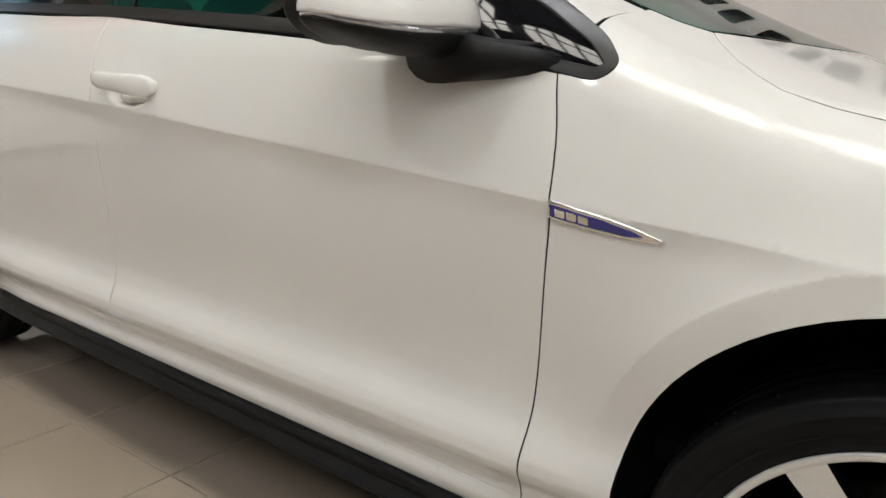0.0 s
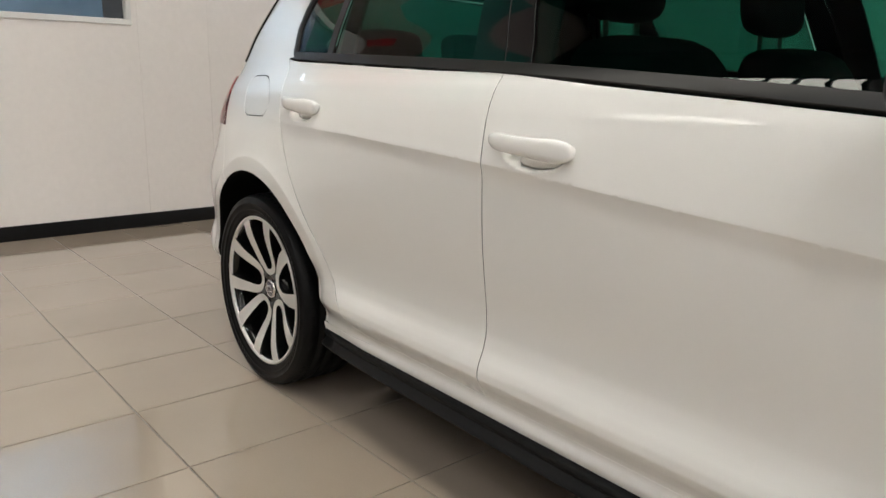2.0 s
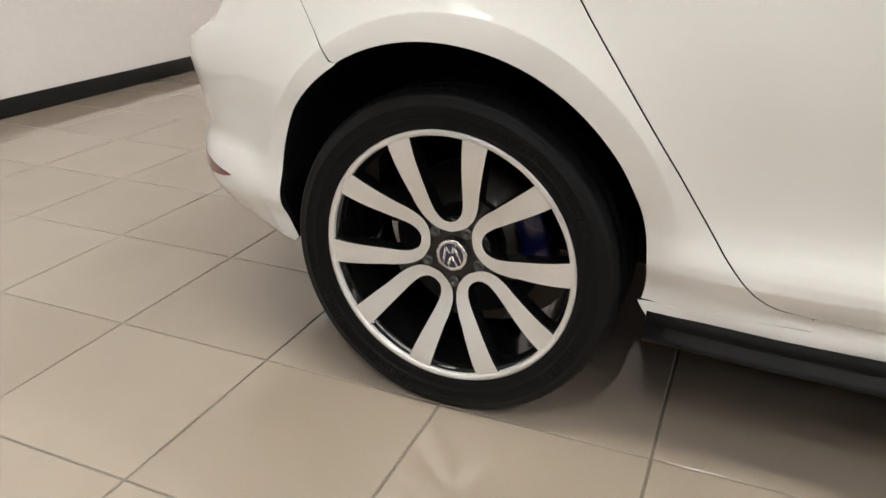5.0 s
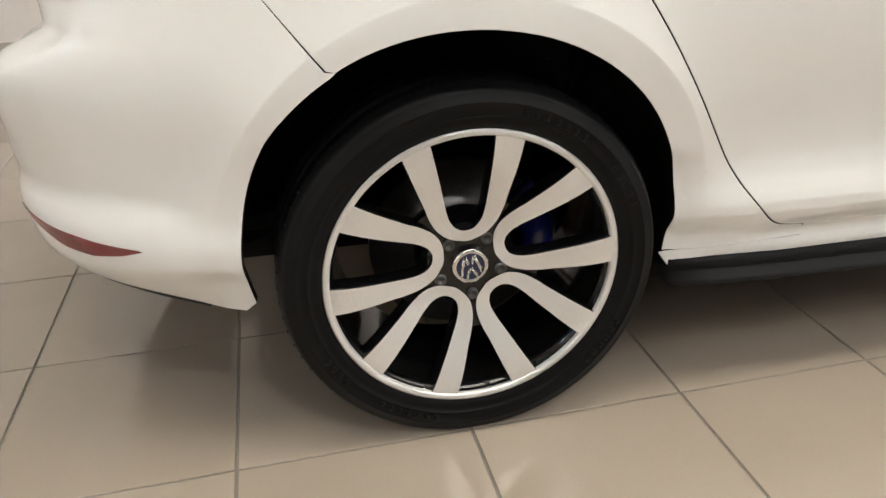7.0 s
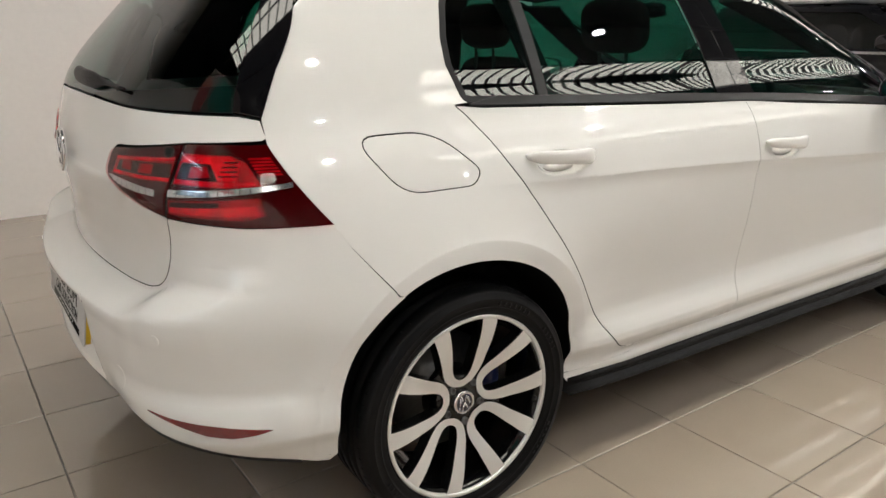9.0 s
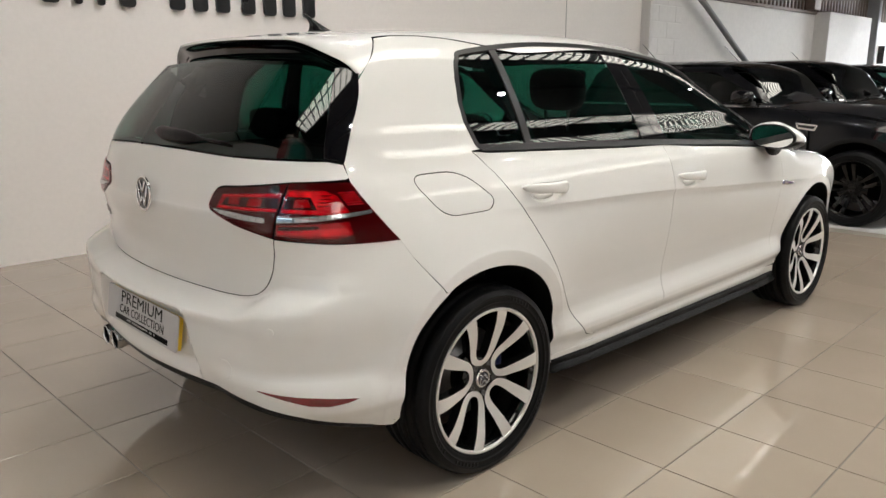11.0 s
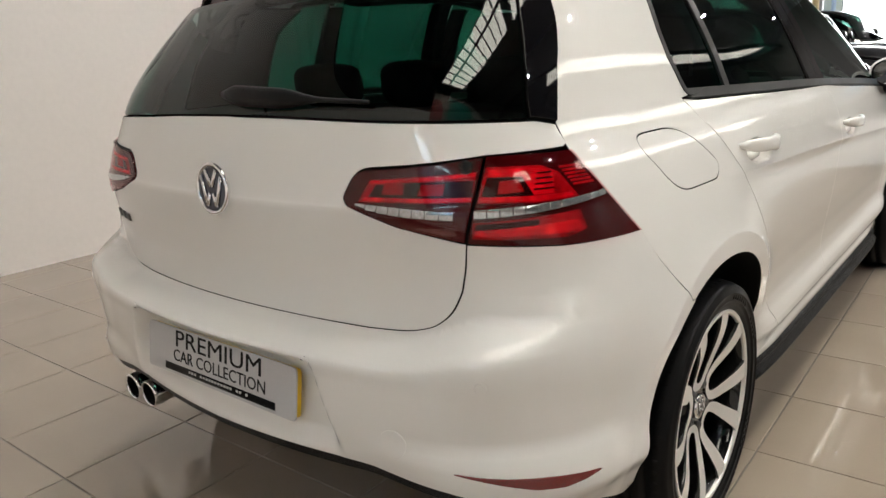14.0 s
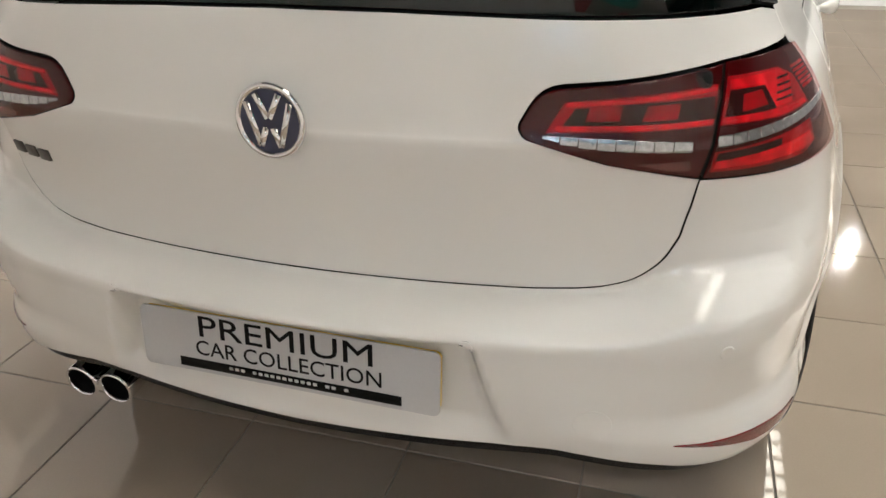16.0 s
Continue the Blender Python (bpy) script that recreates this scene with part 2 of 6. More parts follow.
def rounded(pts, res=0.010):
    """A closed outline with rounded corners: (x, y) or (x, y, radius) each, densified."""
    P = [(Vector(p[:2]), p[2] if len(p) > 2 else 0.0) for p in pts]
    out = []
    n = len(P)
    for i in range(n):
        p, r = P[i]
        a, b = P[i - 1][0], P[(i + 1) % n][0]
        if r:
            u, v = (a - p), (b - p)
            k = min(r, u.length * 0.48, v.length * 0.48)
            s, e = p + u.normalized() * k, p + v.normalized() * k
            m = max(4, int(k / res))
            out += [s * (1 - t) ** 2 + p * 2 * t * (1 - t) + e * t * t for t in [j / m for j in range(m + 1)]]
        else:
            out.append(p)
    dense = []
    for i, p in enumerate(out):
        q = out[(i + 1) % len(out)]
        m = max(1, int((q - p).length / res))
        dense += [p.lerp(q, j / m) for j in range(m)]
    dense = [p for i, p in enumerate(dense) if (p - dense[i - 1]).length > 1e-4]
    return np.array([tuple(p) for p in dense])


def path2(pts, n=10):
    """A smooth open run through (x, y) control places (Catmull-Rom)."""
    P = [Vector(p) for p in pts]
    P = [P[0] * 2 - P[1]] + P + [P[-1] * 2 - P[-2]]
    out = []
    for i in range(1, len(P) - 2):
        for k in range(n):
            t = k / n
            a, b, c, d = P[i - 1:i + 3]
            out.append(0.5 * (2 * b + (c - a) * t + (2 * a - 5 * b + 4 * c - d) * t * t + (3 * b - a - 3 * c + d) * t ** 3))
    return [tuple(p) for p in out] + [tuple(P[-2])]


def inside(poly, q):
    x, y = q[:, 0], q[:, 1]
    r = np.zeros(len(q), bool)
    x1, y1 = poly[:, 0], poly[:, 1]
    x2, y2 = np.roll(x1, -1), np.roll(y1, -1)
    for a, b, c, d in zip(x1, y1, x2, y2):
        if b != d:
            r ^= ((b > y) != (d > y)) & (x < (c - a) * (y - b) / (d - b) + a)
    return r


def inset(poly, g):
    """Moves an outline inwards by g."""
    t = np.roll(poly, -1, 0) - np.roll(poly, 1, 0)
    t /= np.linalg.norm(t, axis=1)[:, None] + 1e-12
    area = np.sum(poly[:, 0] * np.roll(poly[:, 1], -1) - np.roll(poly[:, 0], -1) * poly[:, 1])
    nrm = np.stack([-t[:, 1], t[:, 0]], 1) * (1 if area > 0 else -1)
    return poly + nrm * g


from mathutils.geometry import delaunay_2d_cdt


def sheet(name, body, chart, outline, material_, parent, label="", holes=(), gap=0.0023, grid=0.016, lift=0.0, rim=0.014, mirror=False, stretch=(1, 1), extra=None):
    """A panel: the skin within an outline of a chart, with rolled edges, deep rims shaded dark."""
    loops = [inset(outline, gap)] + [inset(h, -gap) for h in holes]
    lo, hi = loops[0].min(0), loops[0].max(0)
    gx, gy = np.meshgrid(np.arange(lo[0] + grid / 2, hi[0], grid * stretch[0]), np.arange(lo[1] + grid / 2, hi[1], grid * stretch[1]))
    g = np.stack([gx.ravel(), gy.ravel()], 1)
    keep = inside(loops[0], g)
    for h in loops[1:]:
        keep &= ~inside(h, g)
    g = g[keep]
    allb = np.concatenate(loops)
    if len(g):
        near = np.full(len(g), 1e9)
        for k in range(0, len(allb), 64):
            near = np.minimum(near, ((g[:, None] - allb[None, k:k + 64]) ** 2).sum(2).min(1))
        g = g[near > (grid * 0.45) ** 2]
    if extra is not None:
        e = extra[inside(loops[0], extra)]
        for h in loops[1:]:
            e = e[~inside(h, e)]
        e = e[[((allb - q_) ** 2).sum(1).min() > 0.003 ** 2 for q_ in e]] if len(e) else e
        if len(e):
            near = np.full(len(g), 1e9)
            for k in range(0, len(e), 64):
                near = np.minimum(near, ((g[:, None] - e[None, k:k + 64]) ** 2).sum(2).min(1))
            g = np.concatenate([g[near > 0.006 ** 2], e])
    pts = np.concatenate([allb, g])
    edges, base = [], 0
    for l in loops:
        edges += [(base + i, base + (i + 1) % len(l)) for i in range(len(l))]
        base += len(l)
    vs, _, fs, ov, _, _ = delaunay_2d_cdt([Vector(p) for p in pts], edges, [], 0, 1e-7)
    q = np.array([tuple(v) for v in vs])
    F = np.array([f for f in fs if len(f) == 3])
    cen = q[F].mean(1)
    ok = inside(loops[0], cen)
    for h in loops[1:]:
        ok &= ~inside(h, cen)
    F = F[ok]
    p = chart(q)
    n = body.normals(p)
    first = {}
    for new_i, olds in enumerate(ov):
        for o in olds:
            first[o] = new_i
    verts, norms = p + n * lift, n.copy()
    faces = [tuple(f) for f in F]
    deep = set()
    base = 0
    for l in loops:
        idx = [first[base + i] for i in range(len(l))]
        base += len(l)
        pl = verts[idx]
        tang = np.roll(pl, -1, 0) - np.roll(pl, 1, 0)
        area = np.sum(l[:, 0] * np.roll(l[:, 1], -1) - np.roll(l[:, 0], -1) * l[:, 1])
        outw = np.cross(tang, n[idx])
        outw /= np.linalg.norm(outw, axis=1)[:, None] + 1e-12
        mid2 = chart(inset(l, 0.004 if l is loops[0] else -0.004))
        sgn = np.sign(np.sum((pl - mid2) * outw))
        outw *= sgn
        r1 = pl + outw * 0.0012 - n[idx] * 0.0016
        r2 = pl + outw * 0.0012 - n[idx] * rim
        k0 = len(verts)
        verts = np.concatenate([verts, r1, r2])
        norms = np.concatenate([norms, outw * 0.9 + n[idx] * 0.45, outw])
        m = len(l)
        for i in range(m):
            j = (i + 1) % m
            faces.append((idx[i], idx[j], k0 + j, k0 + i))
            faces.append((k0 + i, k0 + j, k0 + m + j, k0 + m + i))
            deep.add(len(faces) - 1)
    if mirror:
        verts[:, 1] *= -1
        norms[:, 1] *= -1
    me = bpy.data.meshes.new(name)
    # wind every face along its normal
    out = []
    for f in faces:
        a, b, c = verts[f[0]], verts[f[1]], verts[f[2]]
        out.append(f if np.dot(np.cross(b - a, c - a), norms[list(f)].sum(0)) > 0 else f[::-1])
    me.from_pydata([tuple(v) for v in verts], [], out)
    me.polygons.foreach_set("use_smooth", [True] * len(me.polygons))
    norms /= np.linalg.norm(norms, axis=1)[:, None] + 1e-12
    me.normals_split_custom_set_from_vertices([tuple(v) for v in norms])
    me.materials.append(material_)
    # shade of the panel gaps is put into the rim colour
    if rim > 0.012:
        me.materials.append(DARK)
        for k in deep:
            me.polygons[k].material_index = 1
    ob = new(name, me)
    ob.parent = parent
    return tagged(ob, label)


# ---- the showroom ----
FLOOR_TURN = 1.0
WEST_TURN = 1.7
ROOM = (-2.85, 19.2, -9.5, 3.36)
EAVES = 5.2
WEST_H = 3.25
HALL_WEST = -12.0
WALL_PAINT = surface("cream_wall_paint", (0.87, 0.825, 0.79), 0.55, vary=0.03, grain=30, big=0.7, bump=0.12, bumpscale=180)
GREY_PAINT = surface("grey_wall_paint", (0.24, 0.235, 0.23), 0.6, vary=0.05, grain=20, big=0.8, bump=0.2, bumpscale=60)
SKIRT = surface("black_skirting_paint", (0.006, 0.006, 0.0065), 0.45, spec=0.25, vary=0.2)
GROUT = surface("grey_grout", (0.25, 0.225, 0.19), 0.85, vary=0.2, grain=90)
ROOF_DARK = surface("grey_roof_sheet", (0.10, 0.10, 0.105), 0.6, vary=0.2, grain=8)
PURLIN = surface("dark_steel_paint", (0.05, 0.05, 0.055), 0.5, vary=0.2)
PALE_FLOOR = surface("pale_painted_floor", (0.55, 0.54, 0.53), 0.25, vary=0.06, grain=12, rvary=0.06)


def tile_material():
    m, nt, b = material("glazed_floor_tile")
    tc = nt.nodes.new("ShaderNodeTexCoord")
    oi = nt.nodes.new("ShaderNodeObjectInfo")
    geo = nt.nodes.new("ShaderNodeNewGeometry")
    n1 = node(nt, "ShaderNodeTexNoise", Scale=220.0, Detail=3.0)
    n2 = node(nt, "ShaderNodeTexNoise", Scale=2.2, Detail=3.0)
    for n in (n1, n2):
        nt.links.new(geo.outputs["Position"], n.inputs["Vector"])
    mix = nt.nodes.new("ShaderNodeMix")
    mix.data_type = "RGBA"
    mix.inputs["A"].default_value = (0.325, 0.267, 0.210, 1)
    mix.inputs["B"].default_value = (0.395, 0.332, 0.268, 1)
    add = nt.nodes.new("ShaderNodeMath")
    add.operation = "MULTIPLY_ADD"
    nt.links.new(n1.outputs["Fac"], add.inputs[0])
    add.inputs[1].default_value = 0.5
    m2 = nt.nodes.new("ShaderNodeMath")
    m2.operation = "MULTIPLY_ADD"
    nt.links.new(oi.outputs["Random"], m2.inputs[0])
    m2.inputs[1].default_value = 0.35
    nt.links.new(n2.outputs["Fac"], m2.inputs[2])
    sub = nt.nodes.new("ShaderNodeMath")
    sub.operation = "SUBTRACT"
    nt.links.new(m2.outputs[0], sub.inputs[0])
    sub.inputs[1].default_value = 0.45
    nt.links.new(sub.outputs[0], add.inputs[2])
    nt.links.new(add.outputs[0], mix.inputs["Factor"])
    nt.links.new(mix.outputs["Result"], b.inputs["Base Color"])
    r = nt.nodes.new("ShaderNodeMapRange")
    r.inputs["From Min"].default_value, r.inputs["From Max"].default_value = 0.35, 0.7
    r.inputs["To Min"].default_value, r.inputs["To Max"].default_value = 0.035, 0.09
    nt.links.new(n2.outputs["Fac"], r.inputs["Value"])
    nt.links.new(r.outputs[0], b.inputs["Roughness"])
    b.inputs["Coat Weight"].default_value, b.inputs["Coat Roughness"].default_value = 0.4, 0.03
    bp = node(nt, "ShaderNodeBump", Strength=0.05, Distance=0.001)
    n3 = node(nt, "ShaderNodeTexNoise", Scale=9.0, Detail=2.0)
    nt.links.new(geo.outputs["Position"], n3.inputs["Vector"])
    nt.links.new(n3.outputs["Fac"], bp.inputs["Height"])
    nt.links.new(bp.outputs[0], b.inputs["Normal"])
    return m


TILE = tile_material()
T = 0.4083
TILE_END = 5.05
floor = part("floor", box((HALL_WEST - 0.3, ROOM[2] - 0.3, -0.25), (ROOM[1] + 12, ROOM[3] + 0.3, -0.003)), GROUT, label="tiled showroom floor with narrow grey grout joints")
tagged(floor, category="floor", kind="structure")
pale = part("floor_pale", box((TILE_END + 0.02, ROOM[2] - 0.2, -0.003), (ROOM[1] + 12, ROOM[3] + 0.2, 0.0)), PALE_FLOOR, label="pale grey painted floor under the parked cars")
tagged(pale, category="floor", kind="structure")


def tile_mesh():
    bm = box((0.0022, 0.0022, -0.006), (T - 0.0022, T - 0.0022, 0.0))
    top = [e for e in bm.edges if all(v.co.z > -1e-4 for v in e.verts)]
    bmesh.ops.bevel(bm, geom=top, offset=0.0015, segments=1, affect="EDGES")
    me = bpy.data.meshes.new("tile")
    bm.to_mesh(me)
    bm.free()
    me.materials.append(TILE)
    return me


def lay_floor():
    turn = Matrix.Translation((-0.008, -0.875, 0)) @ Matrix.Rotation(radians(FLOOR_TURN), 4, "Z")
    me = tile_mesh()
    rest = bmesh.new()
    for i in range(-8, 13):
        for j in range(-22, 12):
            m = turn @ Matrix.Translation((i * T, j * T, 0))
            c = m @ Vector((T / 2, T / 2, 0))
            if c.x < ROOM[0] - 0.1 or c.x > TILE_END - T / 2 + 0.05 or c.y > ROOM[3] + 0.1 or c.y < ROOM[2]:
                continue
            if -2.95 < c.x < 3.6 and -2.45 < c.y < 0.65:
                ob = new("tile", me)
                ob.parent = floor
                ob.matrix_basis = m
            else:
                k = len(rest.verts)
                rest.from_mesh(me)
                rest.verts.ensure_lookup_table()
                bmesh.ops.transform(rest, matrix=m, verts=rest.verts[k:])
    ob = part("tile_field", rest, TILE, floor, smooth=False)
    tagged(ob, kind="stuff")


def wall(name, lo, hi, mat, label, holes=(), axis=0):
    """A wall with thickness; holes are (a0, a1, z0, z1) along its length, cut right through."""
    a0, a1 = (lo[1], hi[1]) if axis == 0 else (lo[0], hi[0])
    cuts_a = sorted({a0, a1, *[h[0] for h in holes], *[h[1] for h in holes]})
    cuts_z = sorted({lo[2], hi[2], *[h[2] for h in holes], *[h[3] for h in holes]})
    bms = []
    for p, q in zip(cuts_a, cuts_a[1:]):
        for r, s in zip(cuts_z, cuts_z[1:]):
            if any(h[0] <= p and q <= h[1] and h[2] <= r and s <= h[3] for h in holes):
                continue
            bms.append(box((lo[0], p, r), (hi[0], q, s)) if axis == 0 else box((p, lo[1], r), (q, hi[1], s)))
    bm = merged(*bms)
    bmesh.ops.remove_doubles(bm, verts=bm.verts, dist=1e-5)
    seen = {}
    for f in bm.faces:
        key = tuple(round(c, 4) for c in f.calc_center_median())
        seen.setdefault(key, []).append(f)
    bmesh.ops.delete(bm, geom=[f for fs in seen.values() if len(fs) > 1 for f in fs], context="FACES")
    ob = part(name, bm, mat, label=label, smooth=False)
    return tagged(ob, category="wall", kind="structure")


wall("wall_west", (ROOM[0] - 0.2, ROOM[2], 0), (ROOM[0], ROOM[3] + 0.2, WEST_H), WALL_PAINT, "cream painted panel wall with a black skirting", holes=[(-1.68, -0.345, 1.29, 2.44)], axis=0)
wall("wall_north", (HALL_WEST, ROOM[3], 0), (ROOM[1], ROOM[3] + 0.2, EAVES + 2), WALL_PAINT, "cream painted wall with large black lettering bars", axis=1)
wall("wall_hall_west", (HALL_WEST - 0.2, ROOM[2] - 0.2, 0), (HALL_WEST, ROOM[3] + 0.2, EAVES + 2), GREY_PAINT, "grey end wall of the hall beyond the partition", axis=0)
wall("wall_south", (HALL_WEST, ROOM[2] - 0.2, 0), (ROOM[1], ROOM[2], EAVES + 2), GREY_PAINT, "grey painted block wall", axis=1)
wall("wall_east", (ROOM[1], ROOM[2] - 0.2, 0), (ROOM[1] + 0.2, ROOM[3] + 0.2, EAVES + 2), GREY_PAINT, "grey end wall with a roller shutter opening", holes=[(-2.0, 3.2, 0, 2.62)], axis=0)
tagged(part("baseboard", box((ROOM[0], ROOM[2], 0.0), (ROOM[0] + 0.012, ROOM[3] - 0.12, 0.09), 0.002), SKIRT, label="black painted skirting board"), category="skirting", kind="structure")

# roof: dark sheets, steel purlins, bands of ribbed rooflights
ROOF_LIGHT = glow("translucent_rooflight", (1.0, 0.92, 0.77), ROOFLIGHT)
LAMP_GLOW = glow("led_lamp_face", (1.0, 0.96, 0.91), HIGHBAY)
CEIL_Z = EAVES
tagged(part("ceiling", box((HALL_WEST - 0.2, ROOM[2] - 0.2, CEIL_Z + 0.12), (ROOM[1] + 0.2, ROOM[3] + 0.2, CEIL_Z + 0.2)), ROOF_DARK, label="dark profiled steel roof sheets"), category="ceiling", kind="structure")
# (y from, y to, x from, panels) of each row of rooflights
BANDS = [(-6.6, -5.6, -4.6, 1), (-6.6, -5.6, 2.65, 5), (-2.25, -0.95, -2.6, 6)]


def roof_parts():
    for y0, y1, x, count in BANDS:
        for _ in range(count):
            lamp = part("rooflight", box((x, y0, CEIL_Z + 0.085), (x + 2.7, y1, CEIL_Z + 0.10)), ROOF_LIGHT, label="translucent ribbed rooflight panel in the dark roof")
            tagged(lamp, category="rooflight", group="rooflights")
            ribs = [box((x + i * 0.27, y0 - 0.02, CEIL_Z + 0.04), (x + i * 0.27 + 0.045, y1 + 0.02, CEIL_Z + 0.08), 0.004, segs=1) for i in range(11)]
            part("rib", merged(*ribs), ROOF_DARK, lamp, smooth=False)
            x += 3.0
    for i in range(8):
        y = ROOM[2] + 0.8 + i * 1.65
        if any(a - 0.1 < y < b + 0.1 for a, b, *_ in BANDS):
            y += 0.75
        b = part("roof_purlin", box((HALL_WEST, y - 0.04, CEIL_Z - 0.12), (ROOM[1], y + 0.04, CEIL_Z + 0.04), 0.005), PURLIN, label="dark steel roof purlin")
        tagged(b, category="beam", group="roof purlins")


def high_bay(x, y, z=4.9):
    t = thing("high_bay_lamp", (x, y, z), "round white high-bay lamp hanging from the roof", "lamp", "high-bay lamps")
    part("housing", lathe([(0.0, 0.16), (0.06, 0.16), (0.08, 0.08), (0.10, 0.03), (0.105, -0.002), (0.082, 0.0)], 28, "z"), PURLIN, t)
    part("diffuser", lathe([(0.0, 0.004), (0.072, 0.004), (0.078, 0.012), (0.0, 0.012)], 28, "z"), LAMP_GLOW, t)
    part("suspension_rod", tube([(0, 0, 0.15), (0, 0, CEIL_Z + 0.12 - z)], 0.008, 6), PURLIN, t)


roof_parts()
# the lamp at (1.2, 1.0) is added to brighten the north wall
for lx, ly in ((0.6, -4.5), (4.7, -3.8), (10.4, -3.5), (15.0, -3.5), (1.2, 1.0), (4.2, -8.2), (9.0, -8.0)):
    high_bay(lx, ly)


# ---- the white hatchback (built round its own centre line) ----
AXLE, WB, RW, ARCH, ARCH_Z = 0.0, 2.61, 0.309, 0.352, 0.346
FLARE = 0.402
YC = 0.0
HANDLES = ((0.280, 0.906), (1.203, 0.864))
wz = curve((0.10, 0.78), (0.18, 0.818), (0.25, 0.838), (0.285, 0.849), (0.297, 0.852), (0.330, 0.862), (0.350, 0.874), (0.366, 0.8805), (0.378, 0.8805), (0.395, 0.877), (0.43, 0.8645), (0.465, 0.8590), (0.51, 0.8615), (0.57, 0.870), (0.65, 0.881),
           (0.74, 0.888), (0.80, 0.890), (0.86, 0.886), (0.92, 0.874), (0.965, 0.854), (1.00, 0.828), (1.035, 0.809), (1.13, 0.770), (1.28, 0.694), (1.38, 0.628), (1.48, 0.55))
taper_up = curve((-0.9, 0.30), (-0.6, 0.165), (-0.4, 0.108), (-0.2, 0.075), (0.0, 0.050), (0.4, 0.024), (1.0, 0.0), (1.6, 0.002), (2.2, 0.022), (2.6, 0.06), (3.0, 0.11), (3.5, 0.24))
taper_low = curve((-0.9, 0.20), (-0.6, 0.09), (-0.4, 0.05), (-0.2, 0.02), (0.1, 0.004), (0.6, 0.0), (2.3, 0.0), (2.7, 0.008), (3.0, 0.04), (3.3, 0.11), (3.6, 0.22))
line_z = curve((-0.2, 0.870), (0.35, 0.850), (0.61, 0.843), (1.066, 0.823), (1.42, 0.799), (1.805, 0.775), (2.142, 0.753), (2.6, 0.726))
sill_w = curve((0.20, 0.0), (0.235, 0.001), (0.255, 0.004), (0.270, 0.006), (0.282, 0.0055), (0.293, 0.000), (0.303, -0.006), (0.314, -0.007), (0.328, -0.001), (0.345, 0.0))
rear_x = curve((0.10, -0.60), (0.20, -0.670), (0.28, -0.716), (0.34, -0.752), (0.42, -0.776), (0.52, -0.786), (0.565, -0.786), (0.590, -0.788), (0.602, -0.786), (0.608, -0.7805), (0.613, -0.769), (0.621, -0.748), (0.629, -0.724), (0.636, -0.703), (0.6415, -0.6935), (0.651, -0.690),
               (0.72, -0.690), (0.80, -0.698), (0.86, -0.7075), (0.884, -0.7095), (0.891, -0.7085), (0.899, -0.7050), (0.95, -0.6930), (1.045, -0.666), (1.085, -0.648), (1.285, -0.478), (1.36, -0.40), (1.48, -0.27))
flush_x = curve((0.10, -0.60), (0.30, -0.728), (0.45, -0.772), (0.60, -0.762), (0.75, -0.728), (0.90, -0.70), (1.0, -0.676), (1.5, -0.25))
lip_z = curve((0.50, 0.628), (0.62, 0.630), (0.70, 0.640), (0.735, 0.656), (0.765, 0.680), (0.80, 0.712), (1.0, 0.720))
front_x = curve((0.10, 3.30), (0.25, 3.43), (0.50, 3.485), (0.66, 3.47), (0.76, 3.43), (0.85, 3.36), (1.2, 3.2))
roof_z = curve((-0.9, 1.32), (-0.5, 1.386), (-0.2, 1.421), (0.2, 1.443), (0.7, 1.448), (1.1, 1.426), (1.35, 1.385), (1.60, 1.290), (2.0, 1.115), (2.30, 0.988), (2.45, 0.948), (2.9, 0.902), (3.25, 0.835), (3.5, 0.70))
crown = curve((-0.9, 0.10), (1.3, 0.10), (1.7, 0.12), (2.3, 0.10), (3.5, 0.14))


